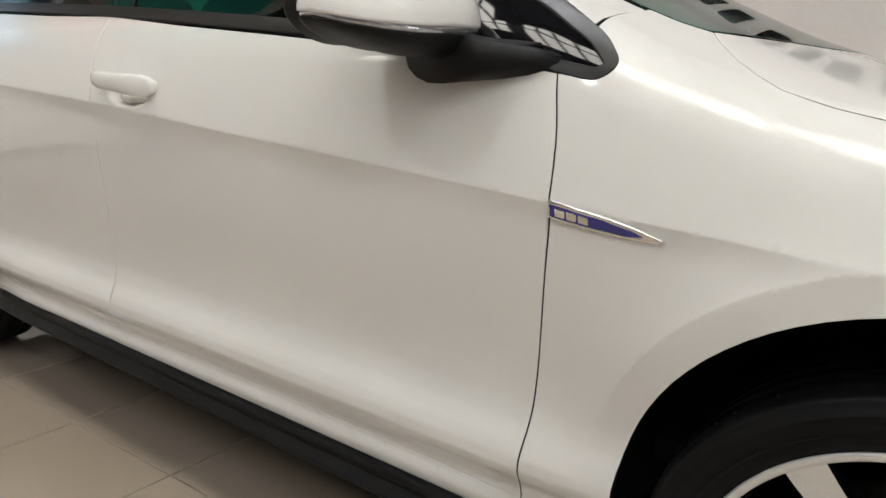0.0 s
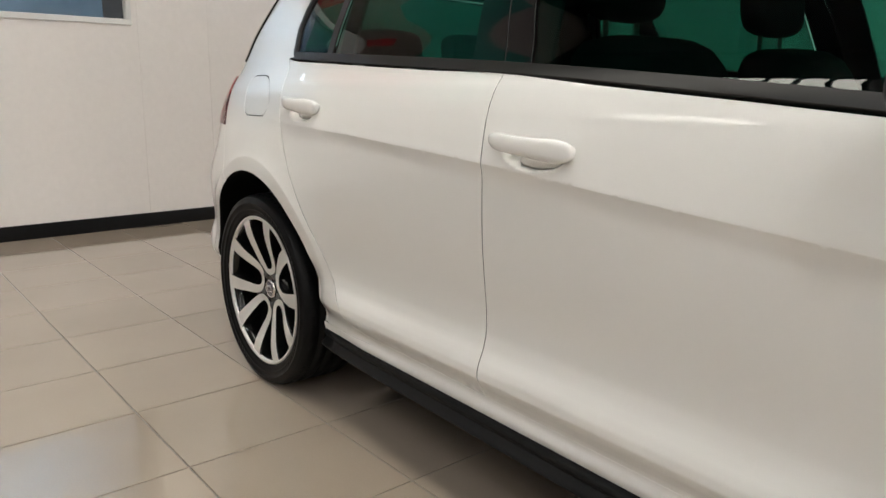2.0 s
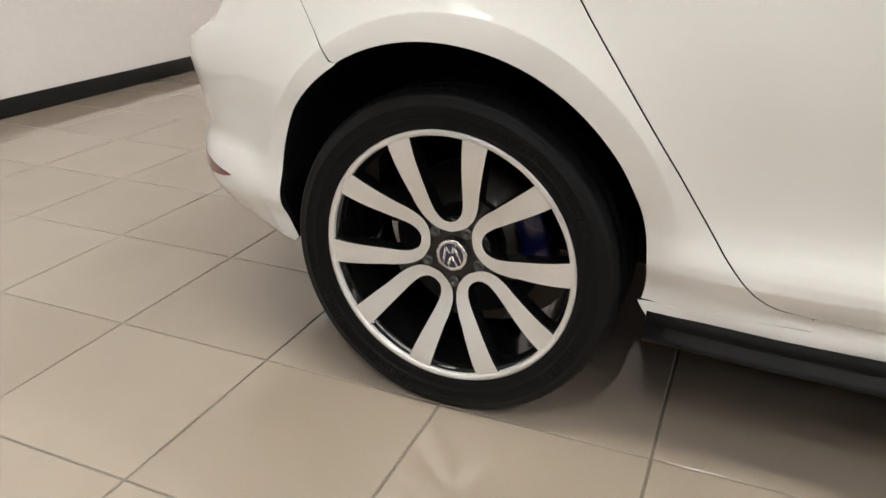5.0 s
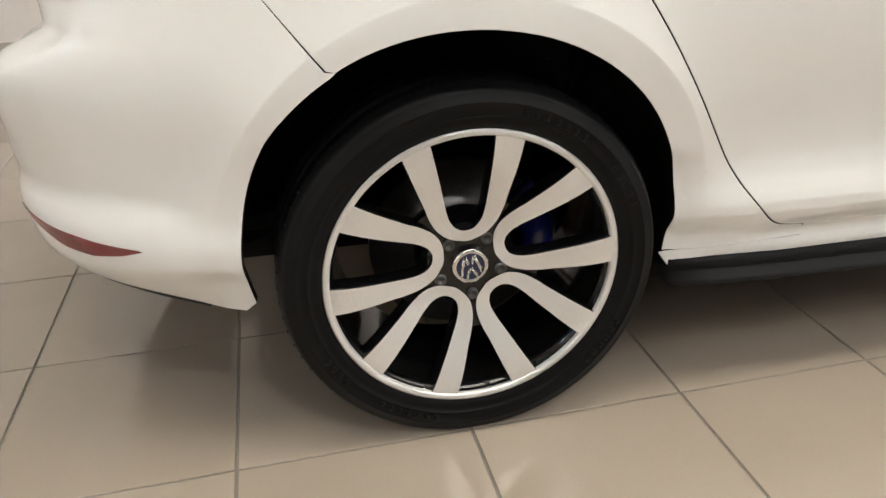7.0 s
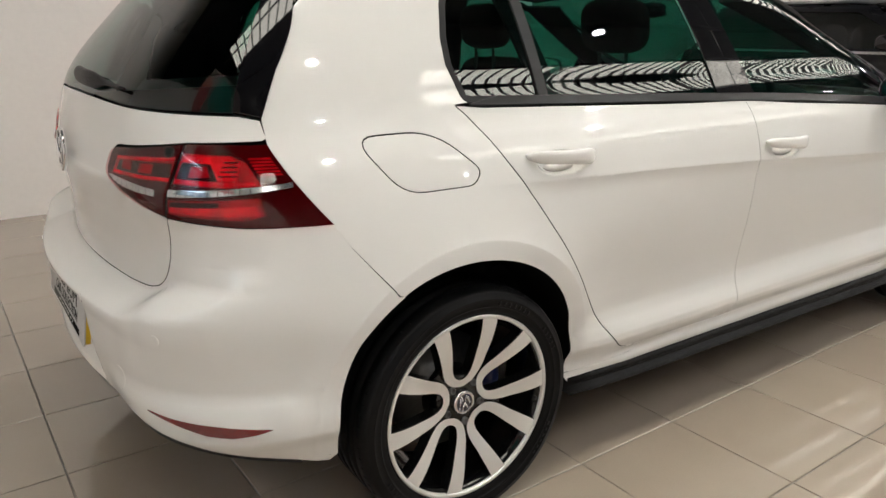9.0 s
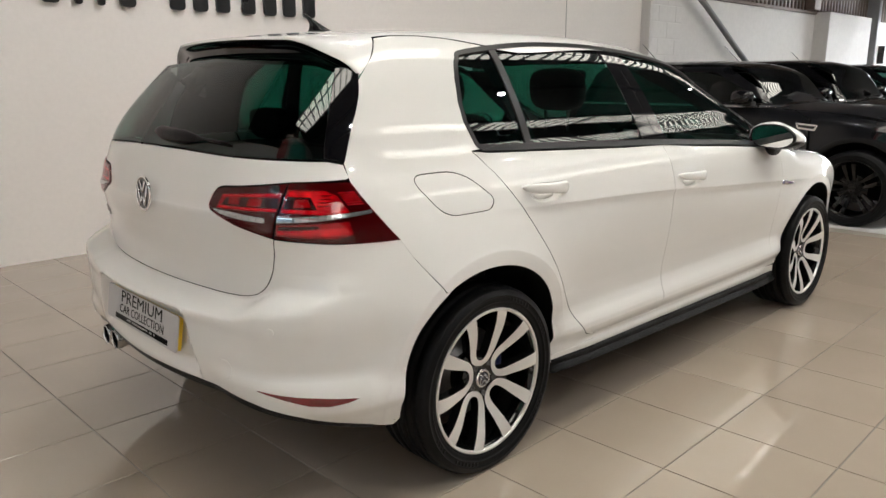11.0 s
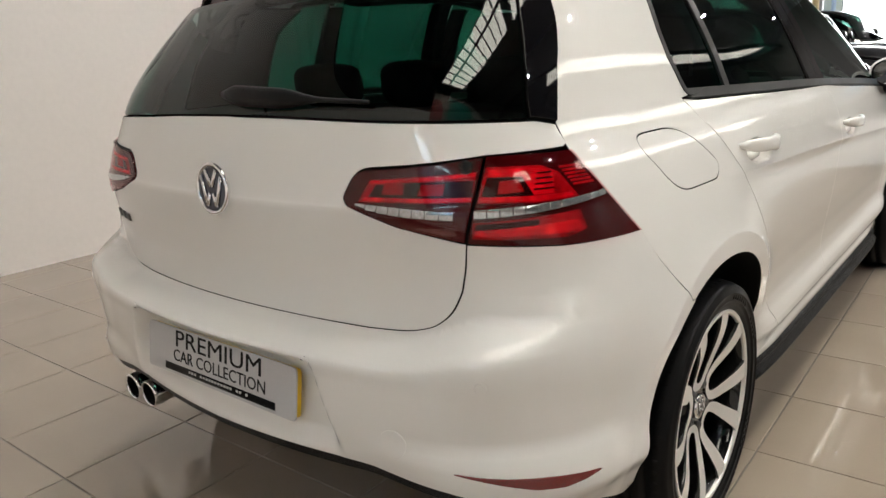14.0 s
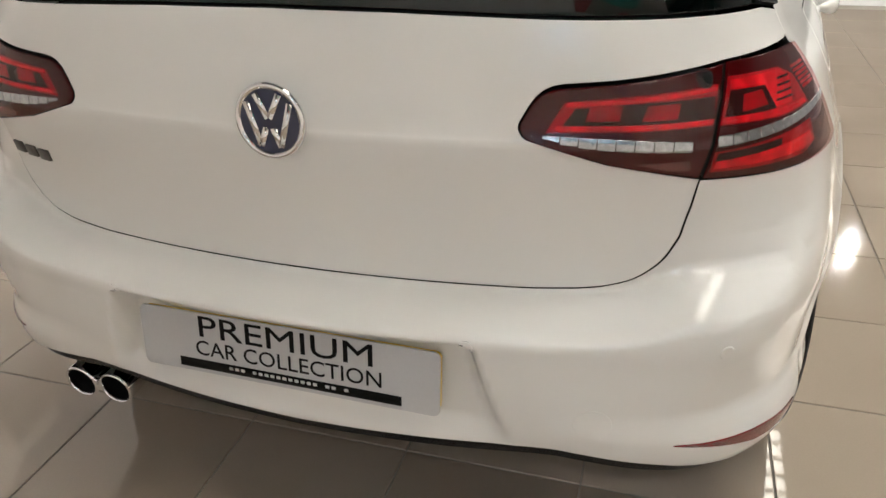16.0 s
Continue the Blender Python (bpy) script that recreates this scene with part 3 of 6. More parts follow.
def hatch_field(x, y, z):
    a = np.abs(y)
    up = step(z, 0.66, 0.98)
    w = wz(z) - taper_up(x) * up - taper_low(x) * (1 - up)
    c = z - line_z(x)
    w = w + sill_w(z) * step(x, 0.42, 0.60) * (1 - step(x, 2.02, 2.16))
    fade = step(x, 0.0, 0.35) * (1 - step(x, 2.25, 2.75))
    w = w + 0.0085 * fade * np.exp(-np.maximum(c, 0) / 0.06) * np.clip((c + 0.040) / 0.0412, 0, 1) ** 2
    for cx in (AXLE, WB):
        d = np.hypot(x - cx, z - 0.340)
        low_side = step(x, cx + 0.05, cx + 0.25) if cx == AXLE else 1 - step(x, cx - 0.25, cx - 0.05)
        w = w + (0.0215 * np.exp(-np.maximum(d - FLARE, 0) / 0.055) + 0.0015 * np.clip((FLARE - d) / 0.05, 0, 1)) * step(z, 0.16, 0.34) * (1 - low_side * (1 - step(z, 0.34, 0.62)))
        # the ridge low on the doors dies out at the wheel openings
        w = w - 0.026 * low_side * np.exp(-np.maximum(d - 0.36, 0) / 0.06) * (1 - step(z, 0.38, 0.50)) * step(z, 0.24, 0.33) * (1 if cx == AXLE else 0.4)
    # fuller bumper corner behind the wheel
    w = w + 0.018 * step(-x, 0.08, 0.36) * (1 - step(-x, 0.46, 0.66)) * step(z, 0.35, 0.48) * (1 - step(z, 0.58, 0.74))
    for hx, hz in HANDLES:
        q = 1 - ((x - hx - 0.002) / 0.080) ** 2 - ((z - hz + 0.014) / 0.030) ** 2
        w = w - 0.026 * step(q, 0.0, 0.55) * (y < 5)
    shelf = step(a, 0.71, 0.85)
    zs = z - 0.052 * step(a, 0.47, 0.66) * (1 - step(z, 0.73, 0.87)) * step(z, 0.565, 0.690)
    bow = 0.205 - 0.035 * step(z, 0.80, 1.12)
    near = (1 - step(z, 0.66, 0.80)) * step(z, 0.5, 0.6)
    xr = rear_x(zs) * (1 - shelf * near) + flush_x(z) * shelf * near + bow * a * a
    # number plate recess
    xr = xr + (0.030 + 0.20 * (z - 0.43)) * step(0.338 + 0.30 * (0.58 - z) - a, 0.0, 0.045) * step(z, 0.375, 0.435) * (1 - step(z, 0.580, 0.598))
    xf = front_x(z) - 0.30 * a * a
    f = smax(a - w, xr - x, 0.20)
    # full lower corners of the bumper
    f = f - 0.007 * step(a, 0.50, 0.66) * (1 - step(x, -0.60, -0.42)) * (1 - step(z, 0.58, 0.70))
    # lower bumper ledge
    f = f - 0.013 * (1 - step(z, 0.420, 0.475)) * step(z, 0.26, 0.34) * (1 - step(x, -0.47, -0.39)) * step(a, 0.40, 0.56)
    # bumper shelf running out round the corner: sharp upper crease, curved lip
    lip = lip_z(a)
    ramp = np.clip((0.737 - z) / (0.737 - lip), 0, 1) * (1 - step(lip - z, 0.0, 0.19))
    f = f - 0.013 * ramp * step(a, 0.60, 0.70) * (1 - step(a, 0.765, 0.815)) * (1 - step(x, -0.50, -0.42))
    f = smax(f, x - xf, 0.25)
    return smax(f, z - (roof_z(x) - crown(x) * a * a), 0.075)


HATCH_SKIN = Body(hatch_field)
belt_z = curve((-0.2, 1.045), (0.05, 1.034), (1.05, 0.994), (1.7, 0.953), (2.2, 0.914))


def arc(cx, r, a0, a1, cz=None, n=40):
    cz = ARCH_Z if cz is None else cz
    return [(cx + r * math.cos(radians(a0 + (a1 - a0) * k / n)), cz + r * math.sin(radians(a0 + (a1 - a0) * k / n))) for k in range(n + 1)]


def rear_arch(a0, a1, n=40, grow=0.0):
    """The rear wheel opening, a little wider towards the bumper."""
    out = []
    for k in range(n + 1):
        a = a0 + (a1 - a0) * k / n
        r = ARCH - 0.004 + grow + 0.024 * float(step(a, 75, 165))
        out.append((AXLE + r * math.cos(radians(a)), ARCH_Z + r * math.sin(radians(a))))
    return out


def rail_y(x):
    """Half-width of the roof joint, drawn in towards the tail."""
    return 0.625 - 0.115 * float(1 - step(x, -0.17, 0.45))


def rail_z(x, y=0.625):
    """Height of the skin at a distance from the centre line."""
    return float(HATCH_SKIN.top(np.array([[x, -y]]))[0, 2])


def at_rear(y, z):
    """The wrap place (u, z) of a point of the tail at half-width y."""
    p = HATCH_SKIN.rear(np.array([[-y, z]]))[0]
    return HATCH_SKIN.u_of(p[0], p[1]), z


def rows_along(f, offsets, x0, x1, dx=0.014):
    xs = np.arange(x0, x1, dx)
    return np.concatenate([np.stack([xs, np.array([float(f(x)) for x in xs]) + o], 1) for o in offsets])


def flare(cx):
    """Places along the crease round a wheel opening."""
    return np.array([(cx + (FLARE + o) * math.cos(radians(a)), 0.340 + (FLARE + o) * math.sin(radians(a))) for o in (-0.010, -0.005, -0.001, 0.002, 0.006, 0.012, 0.020) for a in np.arange(0, 181, 2.0)])


def dish(hx, hz):
    gx, gz = np.meshgrid(np.linspace(hx - 0.10, hx + 0.10, 34), np.linspace(hz - 0.05, hz + 0.045, 20))
    return np.stack([gx.ravel(), gz.ravel()], 1)


CREASES = np.concatenate([rows_along(line_z, (-0.034, -0.026, -0.018, -0.011, -0.005, -0.001, 0.002, 0.008), 0.05, 2.6),
                          rows_along(lambda x: 0.372, (-0.022, -0.012, -0.006, 0.0, 0.006, 0.013, 0.022), 0.40, 2.25)] + [dish(*h) for h in HANDLES] + [flare(AXLE), flare(WB)])

hatchback = thing("hatchback_car", (0, YC, 0), "white five-door hatchback with two-tone alloy wheels, parked on the tiles", "car")
DOOR_REAR_EDGE = [(1.056, 1.00), (1.062, 0.91), (1.068, 0.83), (1.062, 0.55), (1.056, 0.312)]
QUARTER_EDGE = path2([(0.025, 1.040), (0.058, 1.005), (0.133, 0.892), (0.219, 0.765), (0.293, 0.660), (0.372, 0.542), (0.430, 0.452), (0.478, 0.390), (0.535, 0.335), (0.60, 0.321)], 6)
FENDER_EDGE = path2([(2.133, 0.912), (2.150, 0.80), (2.142, 0.59), (2.115, 0.300)], 6)
DLO_TOP = path2([(0.052, 1.265), (0.085, 1.325), (0.15, 1.356), (0.52, 1.388), (0.96, 1.378), (1.38, 1.322), (1.72, 1.200), (2.10, 1.000)], 8)
DLO = rounded([(0.052, 1.045, 0.02), (0.026, 1.13), (0.030, 1.19), *DLO_TOP, (2.176, 0.957, 0.03), (2.208, 0.924, 0.03), (2.186, 0.904, 0.03), (2.133, 0.914), (2.08, 0.931), *[(x, float(belt_z(x)) + 0.012) for x in (2.0, 1.6, 1.1, 0.6)]])
SEAM = [(-0.552, 1.033), (-0.520, 1.085), (-0.483, 1.131), (-0.420, 1.177), (-0.357, 1.219), (-0.300, 1.260), (-0.254, 1.304), (-0.229, 1.325), (-0.188, 1.368), (-0.166, 1.387)]
LAMP_TOP, LAMP_TIP = (-0.528, 0.983), (-0.342, 0.820)


def clip_outline(poly, f):
    """Keeps the part of an outline where f >= 0."""
    out = []
    for i in range(len(poly)):
        p, q = poly[i], poly[(i + 1) % len(poly)]
        fp, fq = f(p), f(q)
        if fp >= 0:
            out.append(tuple(p))
        if (fp >= 0) != (fq >= 0):
            t = fp / (fp - fq)
            out.append((p[0] + (q[0] - p[0]) * t, p[1] + (q[1] - p[1]) * t))
    return out


def loft(sections, closed_ring=True, caps=True):
    """Skins a row of rings of places."""
    bm = bmesh.new()
    rings = [[bm.verts.new(p) for p in s] for s in sections]
    n = len(rings[0])
    for a, b in zip(rings, rings[1:]):
        for i in range(n if closed_ring else n - 1):
            bm.faces.new((a[i], a[(i + 1) % n], b[(i + 1) % n], b[i]))
    if caps:
        bm.faces.new(rings[0]), bm.faces.new(rings[-1])
    bmesh.ops.recalc_face_normals(bm, faces=bm.faces)
    return bm


def door_handle(hx, hz, s, parent):
    """A painted grip over its dish, with a white body beneath for the scoop's highlight."""
    p0 = HATCH_SKIN.side(np.array([[hx + 0.13, hz], [hx - 0.13, hz]]))
    y0, y1 = abs(p0[1, 1]), abs(p0[0, 1])
    rings = []
    for i in range(33):
        t = 0.5 - 0.5 * math.cos(math.pi * i / 32)
        x = hx - 0.106 + 0.206 * t
        e = abs(2 * t - 1)
        base = y0 + (y1 - y0) * t
        end = math.sqrt(max(0.0, 1 - e ** (5 if t < 0.5 else 9))) + 0.03
        h = (0.0165 + 0.0045 * float(step(t, 0.45, 0.92))) * end
        rise = 0.031 - 0.022 * e ** 2.6
        out_, in_ = 0.0105 * (0.4 + 0.6 * end), 0.007 + 0.013 * e ** 3
        lift = -0.012 * (t - 0.5) + 0.004
        rings.append([(x, s * (base + rise + (out_ if math.cos(a) > 0 else in_) * math.copysign(abs(math.cos(a)) ** 0.8, math.cos(a))), hz + lift + h * math.copysign(abs(math.sin(a)) ** 0.8, math.sin(a))) for a in [2 * math.pi * k / 20 for k in range(20)]])
    grip = part("door_handle", loft(rings), WHITE, parent, "white painted pull handle")
    # added white body that stands for light caught low in the dish
    bulb = []
    for i in range(13):
        t = i / 12
        x = hx - 0.045 + 0.10 * t
        r = math.sqrt(max(0.0, 1 - (2 * t - 1) ** 2)) + 0.02
        base = y0 + (y1 - y0) * 0.5
        bulb.append([(x, s * (base - 0.014 + 0.016 * r * math.cos(a)), hz - 0.026 + 0.013 * r * math.sin(a)) for a in [2 * math.pi * k / 12 for k in range(12)]])
    part("scoop_glint", loft(bulb), WHITE, grip)


def wing_mirror(s, parent):
    """Painted cap, lamp strip, black housing, foot and glass."""
    m = new("wing_mirror")
    m.parent = parent
    cx, cy, cz = 1.905, 0.940, 0.986
    AX, REAR, AY, UP, DOWN = 0.122, 0.050, 0.122, 0.072, 0.054

    def ring(z, grow=0.0, n=48):
        t = min(1.0, (z - cz) / UP if z > cz else (cz - z) / DOWN)
        w = max(0.02, 1 - t ** 2.5) ** 0.42
        out = []
        for k in range(n):
            a = 2 * math.pi * k / n
            c_, s_ = math.cos(a), math.sin(a)
            fx = math.copysign(abs(c_) ** (0.75 if c_ > 0 else 0.45), c_)
            fy = math.copysign(abs(s_) ** (0.95 if s_ > 0 and c_ > 0 else 0.62), s_)
            ax = AX if c_ > 0 else REAR
            out.append((cx + (ax * w + grow) * fx, s * (cy + (AY * w + grow) * fy), cz + (z - cz) * (1 - 0.34 * max(0.0, fy) ** 2 * w) - 0.020 * max(0.0, fx) * w - 0.010 * max(0.0, fy) * w))
        return out

    def shell(z0, z1, grow=0.0, k=10, caps=True):
        return loft([ring(z0 + (z1 - z0) * i / k, grow) for i in range(k + 1)], caps=caps)
    part("mirror_cap", shell(cz - 0.002, cz + UP * 0.997, k=16), WHITE, m, "white painted mirror cap")
    part("indicator_strip", shell(cz - 0.014, cz - 0.0005, -0.0025, k=2), CLEAR_LENS, m, "clear indicator strip")
    part("mirror_housing", shell(cz - DOWN * 0.997, cz - 0.0125, -0.001, k=14), BLACK_PLASTIC, m, "black plastic lower housing")
    rim = []
    for r, dx in ((0.86, 0.030), (0.885, -0.002), (0.86, -0.007), (0.81, -0.004)):
        rim.append([(cx - REAR - 0.003 - 0.08 * AY * r * math.copysign(abs(math.cos(a)) ** 0.75, math.cos(a)) + dx, s * (cy + AY * r * math.copysign(abs(math.cos(a)) ** 0.75, math.cos(a))), cz + 0.008 + 0.0625 * r * math.copysign(abs(math.sin(a)) ** 0.85, math.sin(a)) * (1 - 0.30 * max(0.0, math.cos(a)) ** 2) - 0.010 * max(0.0, math.cos(a))) for a in [2 * math.pi * k / 40 for k in range(40)]])
    part("mirror_rim", loft(rim, caps=False), BLACK_PLASTIC, m)
    bm = bmesh.new()
    bm.faces.new([bm.verts.new(p) for p in rim[3]])
    part("mirror_glass", bm, MIRROR, m, "silvered mirror glass")
    foot = []
    for t in (0.0, 0.25, 0.5, 0.75, 1.0):
        x, y, z = 1.975 + 0.110 * t, 0.905 - 0.065 * t, 0.928 - 0.004 * t
        hx, hz = 0.062 - 0.006 * t, 0.036 - 0.018 * t
        foot.append([(x + hx * math.cos(a), s * (y + 0.012 * math.cos(a)), z + hz * math.sin(a)) for a in [2 * math.pi * k / 14 for k in range(14)]])
    part("mirror_foot", loft(foot), BLACK_PLASTIC, m)


MIRROR = surface("silvered_glass", (0.9, 0.9, 0.9), 0.02, metal=1.0, vary=0.01, rvary=0.01)
CLEAR_LENS = surface("clear_lens_over_chrome", (0.45, 0.45, 0.46), 0.12, metal=0.8, coat=1.0, vary=0.5, grain=120, rvary=0.06)


def side_parts(mirror):
    """Everything on one flank; the other is its mirror image."""
    S = dict(mirror=mirror)
    s = 1 if mirror else -1
    fd = rounded([*FENDER_EDGE, (1.060, 0.310, 0.02), *DOOR_REAR_EDGE[::-1], *[(x, float(belt_z(x))) for x in (1.3, 1.6, 1.9, 2.05)]])
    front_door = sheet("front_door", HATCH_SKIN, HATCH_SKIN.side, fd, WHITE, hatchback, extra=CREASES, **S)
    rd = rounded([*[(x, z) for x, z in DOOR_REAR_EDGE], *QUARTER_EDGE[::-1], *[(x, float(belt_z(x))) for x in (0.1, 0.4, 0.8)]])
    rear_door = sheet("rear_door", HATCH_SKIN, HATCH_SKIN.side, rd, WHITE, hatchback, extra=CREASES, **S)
    door_handle(*HANDLES[0], s, rear_door)
    door_handle(*HANDLES[1], s, front_door)
    wing_mirror(s, front_door)
    # body side: rear quarter, roof rail and windscreen pillar in one pressing
    xs = [-0.10 + 0.1 * i for i in range(17)]
    rail = [(x, rail_z(x, rail_y(x))) for x in xs] + [(x, rail_z(x)) for x in (1.65, 1.75, 1.85, 1.95, 2.05, 2.15)]
    tip = int(np.argmax(DLO[:, 0]))
    cut = max(k for k in range(tip) if DLO[k][1] > 0.968 and DLO[k][0] < 2.155)
    edge = [tuple(p) for p in DLO[:cut + 1][::-1]]
    q = rounded([*rear_arch(-9, 123), (-0.209, 0.652), LAMP_TIP, LAMP_TOP, *SEAM, *rail, *edge, *QUARTER_EDGE, (0.605, 0.316), (0.605, 0.297), (0.37, 0.290)])
    flap = rounded([(-0.250, 0.987, 0.06), (-0.160, 0.863, 0.05), (0.020, 0.866, 0.06), (0.045, 0.898, 0.04), (-0.055, 0.990, 0.08)])
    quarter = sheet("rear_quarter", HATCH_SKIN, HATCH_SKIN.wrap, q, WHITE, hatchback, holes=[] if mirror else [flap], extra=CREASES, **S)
    if not mirror:
        sheet("fuel_flap", HATCH_SKIN, HATCH_SKIN.wrap, flap, WHITE, quarter, "white rounded fuel filler flap")
    # front wing
    nose_ = [k for k in range(len(DLO)) if k >= cut and (k <= tip or DLO[k][0] > 2.135)]
    front_ = [tuple(DLO[k]) for k in nose_[::-1]]
    ridge = path2([(2.156, 0.806), (2.185, 0.823), (2.215, 0.835), (2.25, 0.843), (2.32, 0.850), (2.40, 0.850), (2.50, 0.850), (2.70, 0.840), (2.90, 0.826), (3.05, 0.800)], 8)
    ridge_z = [(x, rail_z(x, y)) for x, y in ridge]
    w = rounded([*FENDER_EDGE[::-1], *front_, *ridge_z, (3.12, 0.72), (3.10, 0.64), (2.97, 0.41), *arc(WB, ARCH, 8, 188)])
    wing = sheet("front_wing", HATCH_SKIN, HATCH_SKIN.side, w, WHITE, hatchback, extra=CREASES, grid=0.012, **S)
    upper = rounded([(x, -y) for x, y in [*ridge, (3.07, 0.760), (2.9, 0.782), (2.70, 0.796), (2.49, 0.8015), (2.44, 0.797), (2.379, 0.784), (2.341, 0.751), (2.303, 0.704), (2.262, 0.640), (2.234, 0.588), (2.195, 0.6145), (2.152, 0.622), (2.152, 0.72)]])
    sheet("wing_top", HATCH_SKIN, HATCH_SKIN.top, upper, WHITE, wing, gap=-0.0015, lift=-0.0006, rim=0.004, grid=0.012, **S)
    fender_badge(s, wing)
    # sill under the doors and the black blade
    sill = rounded([(2.12, 0.2990), (2.24, 0.29), (2.262, 0.236), (1.4, 0.243), (0.365, 0.255), (0.340, 0.288), (0.372, 0.289), (0.6045, 0.296), (0.6045, 0.3185), (1.06, 0.3100)])
    sheet("sill", HATCH_SKIN, HATCH_SKIN.side, sill, WHITE, hatchback, gap=-0.0008, extra=rows_along(lambda x: 0.290, (-0.012, -0.006, 0, 0.006, 0.012), 0.36, 2.2), **S)
    prof = [(0.78, 0.279), (0.842, 0.277), (0.850, 0.271), (0.853, 0.264), (0.851, 0.256), (0.8485, 0.253), (0.851, 0.250), (0.860, 0.238), (0.8645, 0.233), (0.864, 0.228), (0.858, 0.2255), (0.78, 0.2255)]
    rings = []
    for i in range(24):
        t = i / 23
        rings.append([(0.357 + t * 1.90, s * (p + 0.008 - 0.018 * abs(2 * t - 1) ** 8), z - 0.020 * t) for p, z in prof])
    part("side_skirt", loft(rings, closed_ring=False), BLACK_PLASTIC, hatchback, "ribbed black side skirt blade")

    # windows: front, dark pillar, rear, fixed quarter pane
    def pane(name, lo, hi, mat, label="", lift=-0.006, gap=0.004, parent=hatchback):
        poly = [tuple(p) for p in DLO]
        if lo:
            poly = clip_outline(poly, lambda p: (p[0] - lo[0]) - (p[1] - lo[1]) * lo[2])
        if hi:
            poly = clip_outline(poly, lambda p: -((p[0] - hi[0]) - (p[1] - hi[1]) * hi[2]))
        return sheet(name, HATCH_SKIN, HATCH_SKIN.side, rounded(poly), mat, parent, label, gap=gap, lift=lift, rim=0.004, **S)
    A, M, B, C, D = (1.125, 1.0, -0.36), (1.050, 1.0, -0.33), (0.945, 1.0, -0.22), (0.305, 1.04, -0.05), (0.275, 1.04, -0.05)
    G = (1.93, 1.0, -0.10)
    pane("side_window", A, G, GLASS_CLEAR, "clear green-tinted side glass", parent=front_door)
    pane("pillar_cover", M, A, BLACK_GLOSS, "gloss black pillar cover", lift=-0.001, gap=0.002, parent=front_door)
    pane("pillar_cover", B, M, BLACK_GLOSS, "gloss black pillar cover", lift=-0.001, gap=0.002, parent=rear_door)
    pane("side_window", C, B, GLASS_DARK, "dark privacy side glass", parent=rear_door)
    pane("window_bar", D, C, SEAL, lift=0.0, gap=0.0, parent=rear_door)
    pane("quarter_window", None, D, GLASS_DARK, "dark privacy quarter glass", parent=rear_door)
    pane("mirror_triangle", G, None, BLACK_GLOSS, lift=-0.001, gap=0.002, parent=front_door)
    # seal round the opening and the black belt strip
    ring = inset(DLO, 0.013)
    sheet("window_seal", HATCH_SKIN, HATCH_SKIN.side, inset(DLO, -0.001), SEAL, hatchback, "black rubber window seal", holes=[ring], gap=0.0, lift=0.002, rim=0.01, grid=0.01, **S)
    belt = rounded([*[(x, float(belt_z(x)) + 0.004) for x in np.arange(0.06, 2.14, 0.15)], *[(x, float(belt_z(x)) + 0.024) for x in np.arange(2.10, 0.05, -0.15)]])
    sheet("belt_strip", HATCH_SKIN, HATCH_SKIN.side, belt, SEAL, hatchback, "black window belt strip", gap=0.0, lift=0.005, rim=0.012, **S)
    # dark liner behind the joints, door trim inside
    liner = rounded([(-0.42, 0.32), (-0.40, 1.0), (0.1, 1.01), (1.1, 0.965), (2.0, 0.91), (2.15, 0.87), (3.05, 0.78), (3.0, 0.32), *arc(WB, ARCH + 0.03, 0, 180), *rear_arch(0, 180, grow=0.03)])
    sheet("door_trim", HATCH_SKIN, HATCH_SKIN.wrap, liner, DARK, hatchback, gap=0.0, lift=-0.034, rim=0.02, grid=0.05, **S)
    for cx in (AXLE, WB):
        secs = []
        for k in range(41):
            an = radians(-10 + 200 * k / 40)
            rim_y = -float(HATCH_SKIN.side(np.array([[cx + 0.353 * math.cos(an), max(0.30, ARCH_Z + 0.353 * math.sin(an))]]))[0, 1]) - 0.010
            wide = 0.020 * float(step(math.degrees(an), 75, 165)) - 0.003 if cx == AXLE else 0.0
            secs.append([(cx + (r + wide) * math.cos(an), s * yy, ARCH_Z + (r + wide) * math.sin(an)) for r, yy in ((0.3535, rim_y), (0.366, rim_y - 0.05), (0.372, 0.60), (0.30, 0.58), (0.02, 0.57))])
        part("wheel_arch_liner", loft(secs, closed_ring=False, caps=False), DARK, hatchback)


def fender_badge(s, parent):
    """A chrome blade with a blue field and raised bars on the wing."""
    outline = [(2.152, 0.756), (2.22, 0.746), (2.262, 0.738), (2.303, 0.7265), (2.258, 0.7245), (2.21, 0.728), (2.152, 0.735)]
    b = sheet("wing_badge", HATCH_SKIN, HATCH_SKIN.side, rounded(outline, 0.006), CHROME, parent, "chrome and blue wing badge", gap=0.0, lift=0.005, rim=0.006, grid=0.01, mirror=s > 0)
    field = [(2.155, 0.7525), (2.22, 0.7432), (2.262, 0.7345), (2.278, 0.7295), (2.255, 0.7275), (2.21, 0.7308), (2.155, 0.738)]
    sheet("badge_field", HATCH_SKIN, HATCH_SKIN.side, rounded(field, 0.006), BLUE_ENAMEL, b, gap=0.0, lift=0.0062, rim=0.001, grid=0.01, mirror=s > 0)
    for i in range(3):
        x = 2.163 + 0.016 * i
        bar = [(x, 0.7485 - 0.0022 * i), (x + 0.012, 0.7468 - 0.0022 * i), (x + 0.012, 0.7378 - 0.0018 * i), (x, 0.739 - 0.0018 * i)]
        sheet("badge_bar", HATCH_SKIN, HATCH_SKIN.side, rounded(bar, 0.006), CHROME, b, gap=0.0, lift=0.0075, rim=0.0015, grid=0.01, mirror=s > 0)


BLUE_ENAMEL = surface("blue_badge_enamel", (0.012, 0.012, 0.22), 0.12, coat=1.0, vary=0.2)
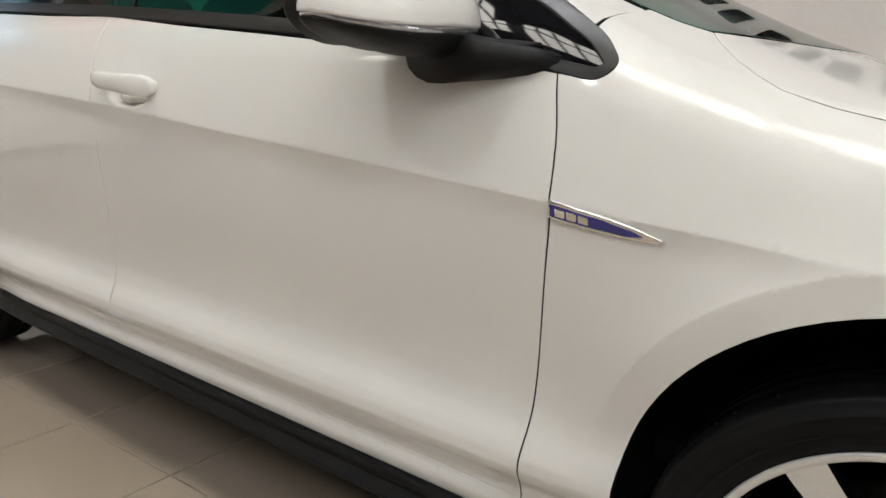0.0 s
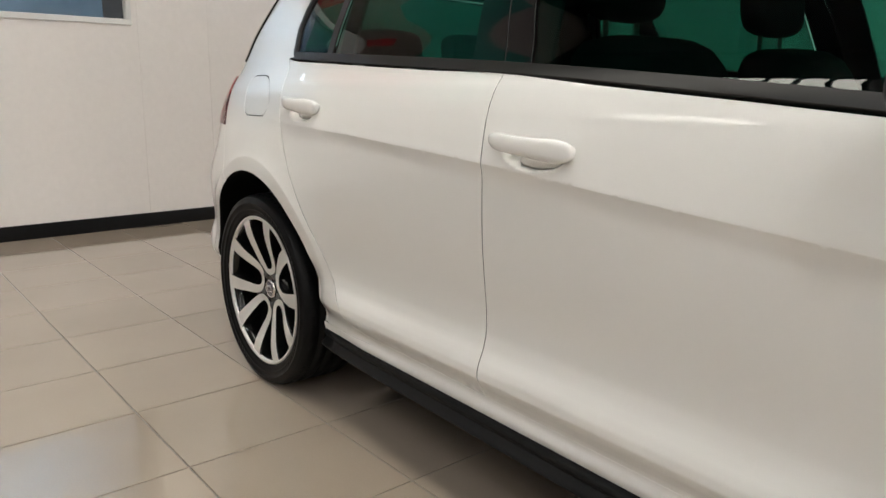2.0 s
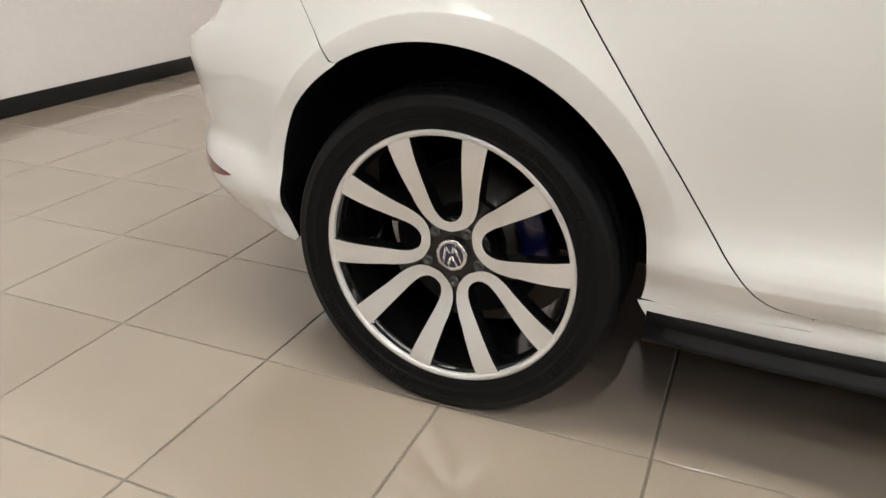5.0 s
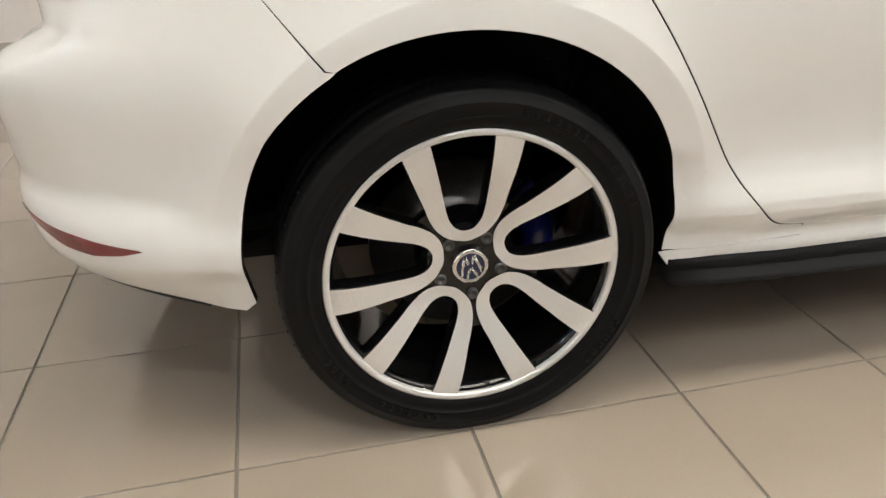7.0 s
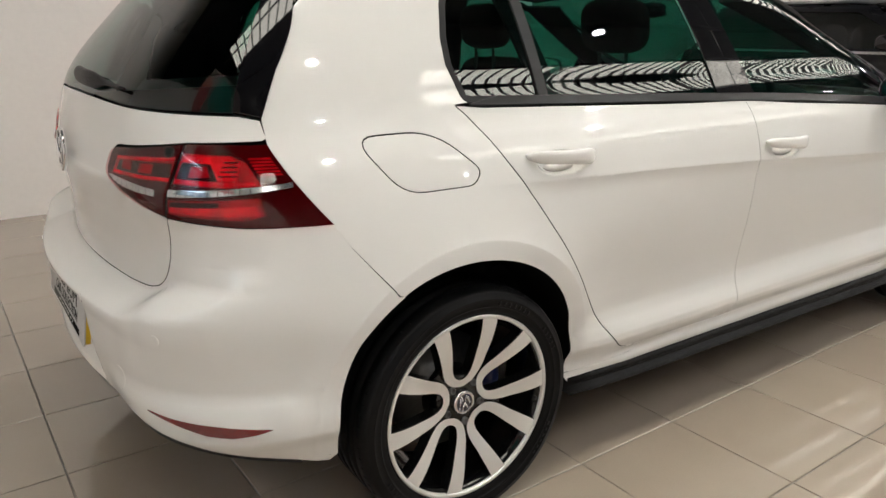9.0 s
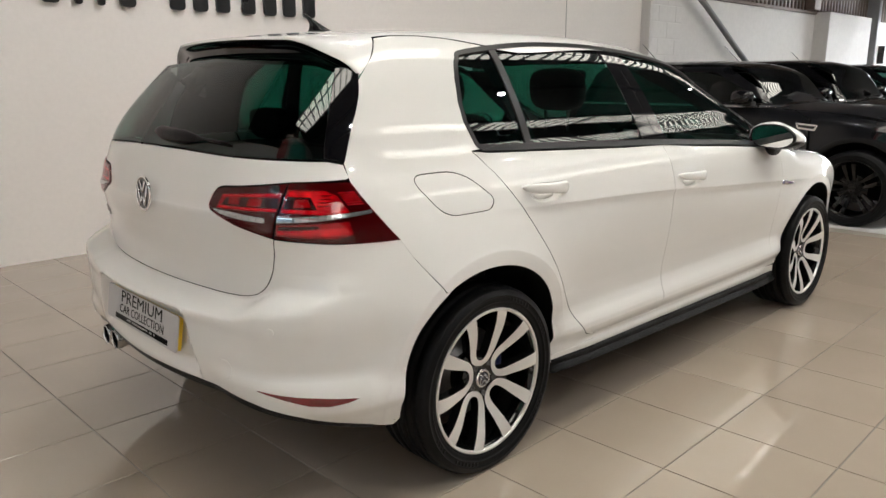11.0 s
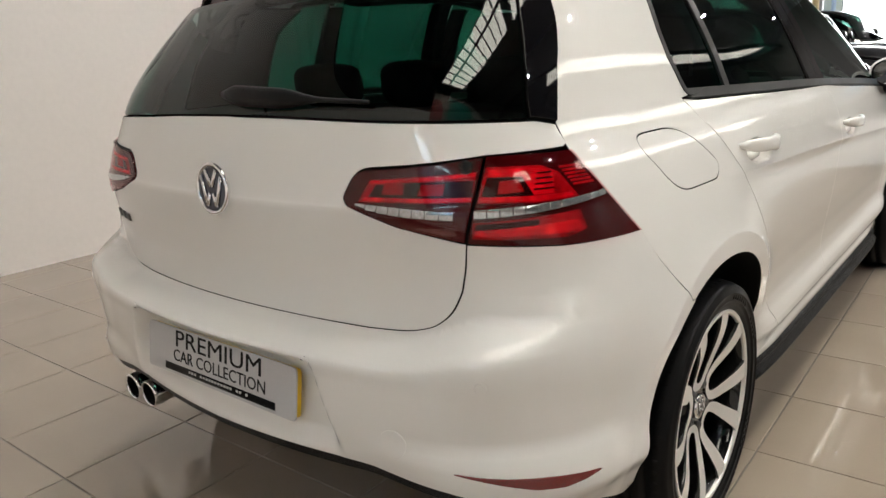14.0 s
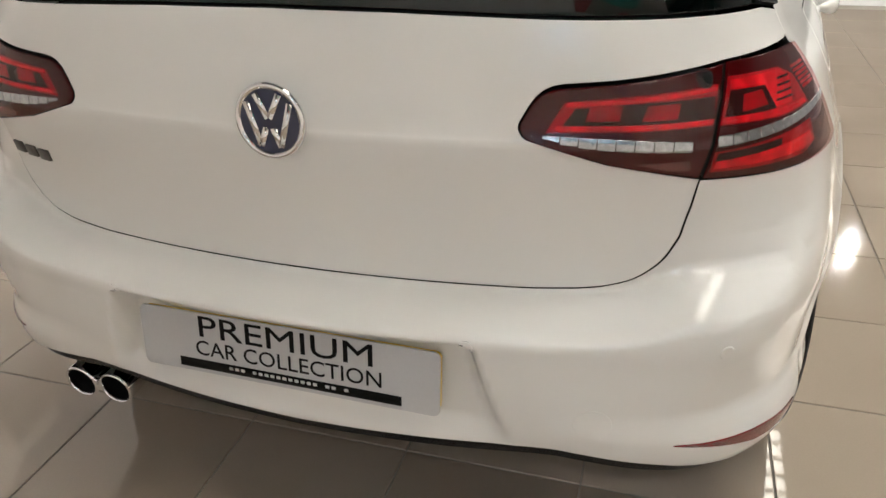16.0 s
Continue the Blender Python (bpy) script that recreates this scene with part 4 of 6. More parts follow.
for flip in (False, True):
    side_parts(flip)

# tail: hatch, bumper, lamps
low = HATCH_SKIN.mid


def both(half):
    return rounded(half + [(2 * low - p[0], *p[1:]) for p in half[::-1]])


DIV_BOT, DIV_TOP = (-0.843, 0.834), (-0.800, 0.987)
hatch_half = [(low, 0.6455), at_rear(0.20, 0.6455), at_rear(0.40, 0.6455), (*at_rear(0.487, 0.649), 0.03), (*at_rear(0.548, 0.665), 0.04), (*at_rear(0.585, 0.698), 0.03), at_rear(0.604, 0.740), at_rear(0.614, 0.79), DIV_BOT,
              at_rear(0.493, 0.861), (*at_rear(0.381, 0.898), 0.010), (*at_rear(0.373, 0.912), 0.010), (*at_rear(0.402, 0.966), 0.035), DIV_TOP, (LAMP_TOP[0] - 0.02, 0.990), (LAMP_TOP[0] - 0.004, 0.995), (-0.558, 1.031), at_rear(0.675, 1.040),
              at_rear(0.40, 1.050), at_rear(0.19, 1.057), (low, 1.059)]
SHELF = np.stack(np.meshgrid(np.arange(low - 0.86, low + 0.86, 0.011), np.array([0.586, 0.592, 0.597, 0.602, 0.606, 0.610, 0.614, 0.619, 0.625, 0.631, 0.637, 0.640, 0.643, 0.6455, 0.648, 0.651, 0.6535, 0.6625, 0.668, 0.676, 0.685, 0.693, 0.698, 0.703, 0.708, 0.714, 0.722, 0.728, 0.733, 0.7365, 0.740, 0.746, 0.880, 0.886, 0.890, 0.894, 0.900])), -1).reshape(-1, 2)
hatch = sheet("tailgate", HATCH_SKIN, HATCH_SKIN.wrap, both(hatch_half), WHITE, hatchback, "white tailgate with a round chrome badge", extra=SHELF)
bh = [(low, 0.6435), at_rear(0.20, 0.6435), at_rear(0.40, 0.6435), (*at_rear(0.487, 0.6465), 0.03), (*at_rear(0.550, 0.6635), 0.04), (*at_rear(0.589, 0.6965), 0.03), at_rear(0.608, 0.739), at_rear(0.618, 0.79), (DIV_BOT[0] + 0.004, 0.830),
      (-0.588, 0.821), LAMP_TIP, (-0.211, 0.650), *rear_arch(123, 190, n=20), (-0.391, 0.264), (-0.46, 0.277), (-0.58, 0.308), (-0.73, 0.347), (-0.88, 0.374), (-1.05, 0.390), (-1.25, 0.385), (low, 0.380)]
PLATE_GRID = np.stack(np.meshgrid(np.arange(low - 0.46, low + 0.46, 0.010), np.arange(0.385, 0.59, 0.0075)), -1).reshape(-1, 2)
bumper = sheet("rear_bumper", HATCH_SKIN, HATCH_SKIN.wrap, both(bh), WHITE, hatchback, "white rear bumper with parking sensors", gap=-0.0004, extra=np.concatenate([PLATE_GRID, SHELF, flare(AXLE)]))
val = [(low, 0.378), (-1.25, 0.383), (-1.05, 0.388), (-0.88, 0.372), (-0.73, 0.345), (-0.58, 0.306), (-0.47, 0.281), (-0.48, 0.262), (-0.58, 0.280), (-0.73, 0.315), (-0.88, 0.340), (-1.05, 0.358), (-1.25, 0.352), (low, 0.348)]
sheet("rear_valance", HATCH_SKIN, HATCH_SKIN.wrap, both(val), BLACK_PLASTIC, hatchback, "black lower valance", gap=0.001, lift=-0.006)
GLASS_EDGE = [(0.668, 1.045), (0.657, 1.078), (0.630, 1.155), (0.592, 1.235), (0.560, 1.292)]
win = [(low, 1.062), at_rear(0.19, 1.060), at_rear(0.40, 1.053), *[at_rear(y, z) for y, z in GLASS_EDGE], at_rear(0.45, 1.318), (low, 1.335)]
rear_window = sheet("rear_window", HATCH_SKIN, HATCH_SKIN.wrap, both(win), GLASS_DARK, hatch, "dark privacy rear screen", lift=-0.002)
for flip in (False, True):
    fin = [at_rear(y, z) for y, z in GLASS_EDGE] + [at_rear(0.575, 1.293), (-0.290, 1.276)] + SEAM[5::-1]
    sheet("side_fin", HATCH_SKIN, HATCH_SKIN.wrap, rounded(fin), BLACK_GLOSS, hatch, "gloss black side fin of the spoiler", lift=0.006, mirror=flip)

# tail lamps
RED_LENS = surface("dark_red_lens", (0.045, 0.0006, 0.0018), 0.08, spec=0.05, coat=0.0, vary=0.15, grain=30, rvary=0.02)
RED_BRIGHT = surface("bright_red_reflector", (0.72, 0.002, 0.012), 0.2, spec=0.05, coat=0.0, vary=0.55, grain=55, big=25, rvary=0.1, bump=0.6)
RED_MID = surface("deep_red_reflector", (0.36, 0.0012, 0.007), 0.2, spec=0.05, coat=0.0, vary=0.6, grain=60, big=25, rvary=0.1, bump=0.6)
RED_DARK = surface("black_red_lamp_chamber", (0.022, 0.0005, 0.0012), 0.10, spec=0.05, coat=0.0, vary=0.4)


GREY_LENS = surface("smoked_clear_lens", (0.14, 0.06, 0.06), 0.12, metal=0.4, coat=0.5, vary=0.3, grain=90)
LAMP_COVER = tinted_glass("clear_lamp_cover", (0.98, 0.72, 0.72), 0.015)


def tail_lamp(flip):
    s = dict(mirror=flip)
    lamp = sheet("tail_lamp", HATCH_SKIN, HATCH_SKIN.wrap, rounded([LAMP_TOP, LAMP_TIP, (-0.587, 0.825), (DIV_BOT[0] + 0.006, 0.836), (DIV_TOP[0] + 0.006, 0.985)]), RED_LENS, hatchback, "dark red wraparound tail lamp", gap=0.0008, lift=0.001, **s)
    inner = [at_rear(0.498, 0.861), (*at_rear(0.384, 0.897), 0.010), (*at_rear(0.376, 0.912), 0.010), (*at_rear(0.401, 0.960), 0.035), (DIV_TOP[0] - 0.004, 0.983), (DIV_BOT[0] - 0.004, 0.838)]
    lid = sheet("tailgate_lamp", HATCH_SKIN, HATCH_SKIN.wrap, rounded(inner), RED_LENS, hatch, "dark red inner tail lamp", gap=0.0005, lift=0.001, **s)

    sheet("lamp_cover", HATCH_SKIN, HATCH_SKIN.wrap, rounded([LAMP_TOP, LAMP_TIP, (-0.588, 0.825), (DIV_BOT[0] + 0.006, 0.836), (DIV_TOP[0] + 0.006, 0.985)]), LAMP_COVER, lamp, gap=0.0018, lift=0.0055, rim=0.004, **s)
    sheet("lamp_cover", HATCH_SKIN, HATCH_SKIN.wrap, rounded(inner), LAMP_COVER, lid, gap=0.0015, lift=0.0055, rim=0.004, **s)

    def patch(pts, mat, parent, name, lift=0.0018):
        sheet(name, HATCH_SKIN, HATCH_SKIN.wrap, rounded(pts, 0.006), mat, parent, gap=0.0, lift=lift, rim=0.001, grid=0.012, **s)
    # inner lamp: red surround, dark chambers, clear strip
    a, b = DIV_TOP[0] - 0.018, DIV_BOT[0] - 0.012
    mid_in = [at_rear(0.412, 0.905), at_rear(0.435, 0.945), at_rear(0.510, 0.952), (a, 0.960), (a - 0.012, 0.910)]
    patch(mid_in, RED_MID, lid, "red_surround")
    patch([at_rear(0.433, 0.914), at_rear(0.449, 0.937), at_rear(0.519, 0.943), (a - 0.006, 0.946), (a - 0.010, 0.918)], RED_DARK, lid, "lamp_chamber", 0.0024)
    for k in (0.487, 0.560):
        patch([at_rear(k - 0.024, 0.921), at_rear(k - 0.018, 0.940), at_rear(k + 0.022, 0.941), at_rear(k + 0.020, 0.922)], RED_MID, lid, "bulb_bowl", 0.003)
    n = 8
    for k in range(n):
        y0, y1 = 0.408 + 0.197 * k / n, 0.408 + 0.197 * (k + 0.9) / n
        z0, z1 = 0.901 - 0.010 * k / n, 0.901 - 0.010 * (k + 1) / n
        h = 0.005 + 0.0065 * min(1, (k + 0.6) / 3)
        patch([at_rear(y0, z0), at_rear(y1, z1), at_rear(y1, z1 - h), at_rear(y0, z0 - h * (0.5 if k == 0 else 1))], CLEAR_LENS, lid, "led_lens", 0.0066)
    patch([at_rear(0.533, 0.862), at_rear(0.603, 0.864), at_rear(0.606, 0.851), at_rear(0.584, 0.850)], GREY_LENS, lid, "reversing_lens")
    patch([at_rear(0.426, 0.9135), at_rear(0.423, 0.9085), (a - 0.013, 0.9115), (a - 0.011, 0.917)], RED_BRIGHT, lid, "bright_edge", 0.0036)
    patch([at_rear(0.438, 0.9445), at_rear(0.436, 0.9405), (a - 0.004, 0.9535), (a - 0.003, 0.9575)], RED_BRIGHT, lid, "bright_edge", 0.0036)
    # outer lamp
    patch([(-0.813, 0.908), (-0.794, 0.967), (-0.645, 0.964), (-0.592, 0.949), (-0.543, 0.905), (-0.645, 0.902)], RED_MID, lamp, "red_surround")
    patch([(-0.804, 0.917), (-0.791, 0.949), (-0.688, 0.948), (-0.649, 0.915)], RED_DARK, lamp, "lamp_chamber", 0.0024)
    patch([(-0.765, 0.921), (-0.760, 0.942), (-0.712, 0.943), (-0.698, 0.923)], RED_MID, lamp, "bulb_bowl", 0.003)
    patch([(-0.806, 0.9165), (-0.806, 0.9095), (-0.648, 0.9045), (-0.560, 0.9075), (-0.566, 0.9125), (-0.648, 0.9125)], RED_BRIGHT, lamp, "bright_edge", 0.0036)
    patch([(-0.672, 0.9155), (-0.700, 0.948), (-0.790, 0.952), (-0.788, 0.962), (-0.648, 0.961), (-0.612, 0.949), (-0.618, 0.916)], RED_BRIGHT, lamp, "facet_field", 0.0030)
    for k in range(4):
        patch([(-0.672 + 0.004 * k, 0.9235 + 0.0088 * k), (-0.672 + 0.004 * k, 0.9255 + 0.0088 * k), (-0.616, 0.9255 + 0.0088 * k), (-0.616, 0.9235 + 0.0088 * k)], RED_DARK, lamp, "facet_joint", 0.0038)
    n = 12
    for k in range(n):
        u0, u1 = -0.820 + 0.372 * k / n, -0.820 + 0.372 * (k + 0.88) / n
        z0, z1 = 0.888 + 0.016 * (k / n) ** 1.5, 0.888 + 0.016 * ((k + 1) / n) ** 1.5
        h = 0.0115 * (1 - 0.35 * (k / n) ** 2)
        patch([(u0, z0 + h / 2), (u1, z1 + h / 2), (u1, z1 - h / 2), (u0, z0 - h / 2)], CLEAR_LENS, lamp, "led_lens", 0.0066)
    patch([(-0.823, 0.873), (-0.548, 0.882), (-0.534, 0.849), (-0.587, 0.839), (-0.826, 0.845)], RED_MID, lamp, "lower_reflector")
    patch([(-0.818, 0.8595), (-0.560, 0.866), (-0.552, 0.853), (-0.590, 0.8465), (-0.820, 0.8505)], RED_BRIGHT, lamp, "facet_field", 0.0036)
    patch([(-0.816, 0.871), (-0.664, 0.874), (-0.666, 0.861), (-0.820, 0.858)], RED_DARK, lamp, "lamp_chamber", 0.0024)
    for k in range(6):
        z = 0.925 + 0.0062 * k
        ue = LAMP_TOP[0] + (LAMP_TOP[1] - z) * 1.141 - 0.016
        patch([(ue - 0.075, z), (ue, z), (ue - 0.004, z + 0.003), (ue - 0.073, z + 0.003)], RED_MID, lamp, "lamp_rib")


for flip in (False, True):
    tail_lamp(flip)

# bumper fittings
REFLECTOR = surface("red_reflector", (0.13, 0.005, 0.007), 0.10, coat=1.0, vary=0.3, grain=250, bump=0.4)
for flip in (False, True):
    rf_ = [(-0.860, 0.420), (-0.80, 0.4145), (-0.744, 0.4105), (-0.667, 0.4065), (-0.60, 0.400), (-0.543, 0.3945), (-0.581, 0.387), (-0.636, 0.382), (-0.697, 0.386), (-0.760, 0.399)]
    sheet("rear_reflector", HATCH_SKIN, HATCH_SKIN.wrap, rounded(rf_, 0.008), REFLECTOR, bumper, "slim red bumper reflector", gap=0.0, lift=0.002, rim=0.006, mirror=flip)
    for y, z in ((0.319, 0.592), (0.690, 0.597)):
        u, zz = at_rear(y, z)
        ring = rounded([(u + 0.0105 * math.cos(a), zz + 0.0105 * math.sin(a)) for a in [2 * math.pi * k / 24 for k in range(24)]], 0.02)
        sheet("parking_sensor", HATCH_SKIN, HATCH_SKIN.wrap, ring, WHITE, bumper, "round white parking sensor", gap=0.0, lift=0.0022, rim=0.004, grid=0.01, mirror=flip)
        sheet("sensor_ring", HATCH_SKIN, HATCH_SKIN.wrap, inset(ring, -0.0007), SEAL, bumper, gap=0.0, lift=0.0006, rim=0.004, grid=0.01, mirror=flip)
u, zz = at_rear(0.512, 0.456)
ring = rounded([(u + 0.030 * math.cos(a), zz + 0.027 * math.sin(a)) for a in [2 * math.pi * k / 32 for k in range(32)]], 0.02)
sheet("towing_eye_cover", HATCH_SKIN, HATCH_SKIN.wrap, ring, WHITE, bumper, "round white towing eye cover", gap=0.0, lift=0.0016, rim=0.004, grid=0.012)
sheet("cover_joint", HATCH_SKIN, HATCH_SKIN.wrap, inset(ring, -0.0006), SEAL, bumper, gap=0.0, lift=0.0004, rim=0.004, grid=0.012)

# roof, windscreen, bonnet, nose
rf = [(-0.200, 0.0), (-0.200, 0.40), (-0.168, 0.506), *[(x, rail_y(x) - 0.003) for x in np.arange(-0.1, 1.4, 0.1)], (1.40, 0.565), (1.44, 0.3), (1.45, 0.0)]
roof = sheet("roof", HATCH_SKIN, HATCH_SKIN.top, rounded(rf + [(x, -y) for x, y in rf[::-1]]), WHITE, hatchback, "white roof panel", grid=0.03)
ws = [(1.455, 0.0), (1.445, 0.3), (1.405, 0.565), (1.46, 0.62), (1.80, 0.622), (2.148, 0.619), (2.193, 0.611), (2.226, 0.586), (2.258, 0.488), (2.33, 0.28), (2.37, 0.0)]
sheet("windscreen", HATCH_SKIN, HATCH_SKIN.top, rounded(ws + [(x, -y) for x, y in ws[::-1]]), GLASS_CLEAR, hatchback, "clear windscreen", grid=0.03)
bn = [(2.38, 0.0), (2.34, 0.28), (2.268, 0.488), (2.234, 0.583), (2.262, 0.635), (2.303, 0.699), (2.341, 0.746), (2.379, 0.779), (2.44, 0.792), (2.49, 0.7965), (2.7, 0.791), (3.05, 0.74), (3.20, 0.60), (3.30, 0.30), (3.33, 0.0)]
joint_ = bn[3:11]
# dark strip just under the skin, painted shade for the bonnet gap
for sgn in (-1, 1):
    shade_strip = [(x - 0.004, sgn * (y - 0.006)) for x, y in joint_] + [(x + 0.004, sgn * (y + 0.011)) for x, y in joint_[::-1]]
    sheet("bonnet_gap_shade", HATCH_SKIN, HATCH_SKIN.top, rounded(shade_strip), DARK, hatchback, gap=0.0, lift=-0.0014, rim=0.004, grid=0.012)
sheet("bonnet", HATCH_SKIN, HATCH_SKIN.top, rounded(bn + [(x, -y) for x, y in bn[::-1]]), WHITE, hatchback, "white bonnet", grid=0.02)
fb = [(0.0, 0.20), (0.60, 0.20), (0.72, 0.26), (0.75, 0.40), (0.73, 0.62), (0.60, 0.76), (0.0, 0.80)]
nose = sheet("front_bumper", HATCH_SKIN, HATCH_SKIN.front, rounded(fb + [(-y, z) for y, z in fb[::-1]]), WHITE, hatchback, "white front bumper", grid=0.03)
for y0, y1, z0, z1, nm, mt in ((-0.42, 0.42, 0.60, 0.68, "grille", BLACK_GLOSS), (-0.55, 0.55, 0.28, 0.44, "lower_grille", BLACK_PLASTIC)):
    sheet(nm, HATCH_SKIN, HATCH_SKIN.front, rounded([(y0, z0, 0.03), (y1, z0, 0.03), (y1, z1, 0.03), (y0, z1, 0.03)]), mt, nose, "black front grille", grid=0.03, lift=0.003)
for sgn in (-1, 1):
    sheet("headlamp", HATCH_SKIN, HATCH_SKIN.front, rounded([(sgn * 0.44, 0.60, 0.02), (sgn * 0.70, 0.62, 0.03), (sgn * 0.72, 0.70, 0.02), (sgn * 0.46, 0.69, 0.02)]), CLEAR_LENS, hatchback, "clear headlamp", grid=0.02, lift=0.004)
part("underbody", merged(box((-0.50, -0.55, 0.22), (3.20, 0.55, 0.32), 0.02), box((0.38, -0.84, 0.22), (2.25, 0.84, 0.29), 0.01), box((3.0, -0.74, 0.24), (3.2, 0.74, 0.32), 0.01)), DARK, hatchback)


# roof spoiler over the rear screen, with brake lamp
def spoiler():
    top = []
    ns, nt = 81, 9
    front_ = curve((0.0, -0.203), (0.40, -0.202), (0.470, -0.190), (0.508, -0.169), (0.543, -0.189), (0.583, -0.231), (0.594, -0.253), (0.603, -0.281))
    back_ = curve((0.0, -0.412), (0.30, -0.388), (0.459, -0.345), (0.530, -0.316), (0.590, -0.292), (0.603, -0.288))
    for i in range(ns):
        v = -1 + 2 * i / (ns - 1)
        y = 0.603 * math.sin(v * math.pi / 2)
        x0, x1 = float(front_(abs(y))), float(back_(abs(y)))
        k = float(step(abs(y), 0.36, 0.53))
        row = []
        for j in range(nt):
            x = x0 + (x1 - x0) * j / (nt - 1)
            skin = float(HATCH_SKIN.top(np.array([[x, -abs(y)]]))[0, 2])
            free = float(roof_z(x) - crown(x) * y * y) - 0.002
            row.append((x, y, skin * k + free * (1 - k) + 0.001))
        top.append(row)
    bm = bmesh.new()
    T_ = [[bm.verts.new(p) for p in r] for r in top]
    for a, b in zip(T_, T_[1:]):
        for i in range(nt - 1):
            bm.faces.new((a[i], a[i + 1], b[i + 1], b[i]))
    E_ = [bm.verts.new((r[-1][0] - 0.004, r[-1][1], r[-1][2] - 0.008)) for r in top]
    for i in range(ns - 1):
        bm.faces.new((T_[i][-1], E_[i], E_[i + 1], T_[i + 1][-1]))
    bmesh.ops.recalc_face_normals(bm, faces=bm.faces)
    sp = part("roof_spoiler", bm, WHITE, hatch, "white roof spoiler")
    bm = bmesh.new()
    rows = []
    for i, r in enumerate(top):
        x1, y1, z1 = r[-1]
        rows.append([bm.verts.new(p) for p in ((x1 - 0.004, y1, z1 - 0.008), (x1 + 0.004, y1 * 0.995, z1 - 0.020), (x1 + 0.030, y1 * 0.985, z1 - 0.042), (x1 + 0.030 - 0.012, y1 * 0.98, z1 - 0.060), (x1 + 0.10, y1 * 0.95, z1 - 0.085))])
    for a, b in zip(rows, rows[1:]):
        for i in range(4):
            bm.faces.new((a[i], b[i], b[i + 1], a[i + 1]))
    bmesh.ops.recalc_face_normals(bm, faces=bm.faces)
    fair = part("spoiler_fairing", bm, BLACK_GLOSS, sp, "gloss black underside of the spoiler")
    bm = bmesh.new()
    pts = [r for r in top if abs(r[0][1]) < 0.24]
    rows = [[bm.verts.new(p) for p in ((r[-1][0] + 0.008, r[-1][1], r[-1][2] - 0.026), (r[-1][0] + 0.034, r[-1][1], r[-1][2] - 0.040))] for r in pts]
    for a, b in zip(rows, rows[1:]):
        bm.faces.new((a[0], b[0], b[1], a[1]))
    part("high_brake_lamp", bm, RED_LENS, sp, "dark red high brake lamp strip")


spoiler()
fin = []
for t in np.linspace(0, 1, 11):
    lead, trail = 0.075 - 0.135 * t ** 0.75, -0.055 - 0.022 * t + 0.018 * math.sin(math.pi * t)
    hgt = 0.062 * t
    fin.append([((lead + trail) / 2 + (lead - trail) / 2 * math.cos(a), 0.019 * (1 - 0.8 * t) * math.sin(a), 1.434 + hgt) for a in [2 * math.pi * k / 14 for k in range(14)]])
part("roof_aerial", loft(fin), BLACK_GLOSS, hatchback, "black shark-fin roof aerial")

# badge, plate, model bars, exhaust, rear wiper
badge_at = Matrix.Translation((-0.713, -0.016, 0.909)) @ Matrix.Rotation(radians(-90), 4, "Z") @ Matrix.Rotation(radians(90 - 4), 4, "X")
badge = part("tailgate_badge", moved(lathe([(0.0, 0.0), (0.055, 0.0), (0.0575, 0.004), (0.0565, 0.0085), (0.053, 0.0105), (0.049, 0.009), (0.048, 0.0065), (0.0, 0.0068)], 56, "z"), badge_at), CHROME, hatch, "round chrome badge with a navy field")
part("badge_field", moved(lathe([(0.0, 0.0082), (0.048, 0.0078)], 40, "z"), badge_at), NAVY, badge)
part("badge_emblem", badge_bars(0.048, 0.002, badge_at @ Matrix.Translation((0, 0, 0.0083))), CHROME, badge)
for k in range(3):
    p = HATCH_SKIN.rear(np.array([[0.588 - 0.037 * k, 0.783 - 0.002 * k]]))[0]
    n = Vector(HATCH_SKIN.normals(p[None])[0])
    m = Matrix.Translation(p) @ n.to_track_quat("Z", "Y").to_matrix().to_4x4()
    part("model_bar", box((-0.0155, -0.0110, -0.002), (0.0155, 0.0110, 0.004), 0.002, m), STEEL, hatch, "small dark chrome model badge bar")

PLATE_FACE = surface("silver_grey_plate_face", (0.52, 0.52, 0.53), 0.35, vary=0.03, grain=200, coat=0.3)
PLATE_YELLOW = surface("yellow_plate_back", (0.75, 0.50, 0.02), 0.4, vary=0.05)
PRINT = surface("black_print", (0.006, 0.006, 0.006), 0.5, spec=0.12, vary=0.1)
plate_at = Matrix.Translation((-0.750, 0.006, 0.503)) @ Matrix.Rotation(radians(-90), 4, "Z") @ Matrix.Rotation(radians(90 - 9), 4, "X")


def rrect(w, h, r, n=5):
    out = []
    for cx, cy, a0 in ((w / 2 - r, h / 2 - r, 0), (-w / 2 + r, h / 2 - r, 90), (-w / 2 + r, -h / 2 + r, 180), (w / 2 - r, -h / 2 + r, 270)):
        out += [(cx + r * math.cos(radians(a0 + 90 * k / n)), cy + r * math.sin(radians(a0 + 90 * k / n))) for k in range(n + 1)]
    return out


plate = part("show_plate", prism(rrect(0.560, 0.116, 0.012), 0.004, 0.0008, plate_at @ Matrix.Translation((0, 0, 0.006))), PLATE_FACE, hatchback, "silver dealer show plate with black words", smooth=False)
part("plate_back", prism(rrect(0.556, 0.106, 0.010), 0.012, 0.001, plate_at @ Matrix.Translation((-0.0, 0, -0.0065))), PLATE_YELLOW, plate, "yellow number plate behind", smooth=False)
lettering("plate_word", "PREMIUM", 0.058, plate_at @ Matrix.Translation((0.003, 0.031, 0.0102)), PRINT, plate, 0.0006, 0.325)
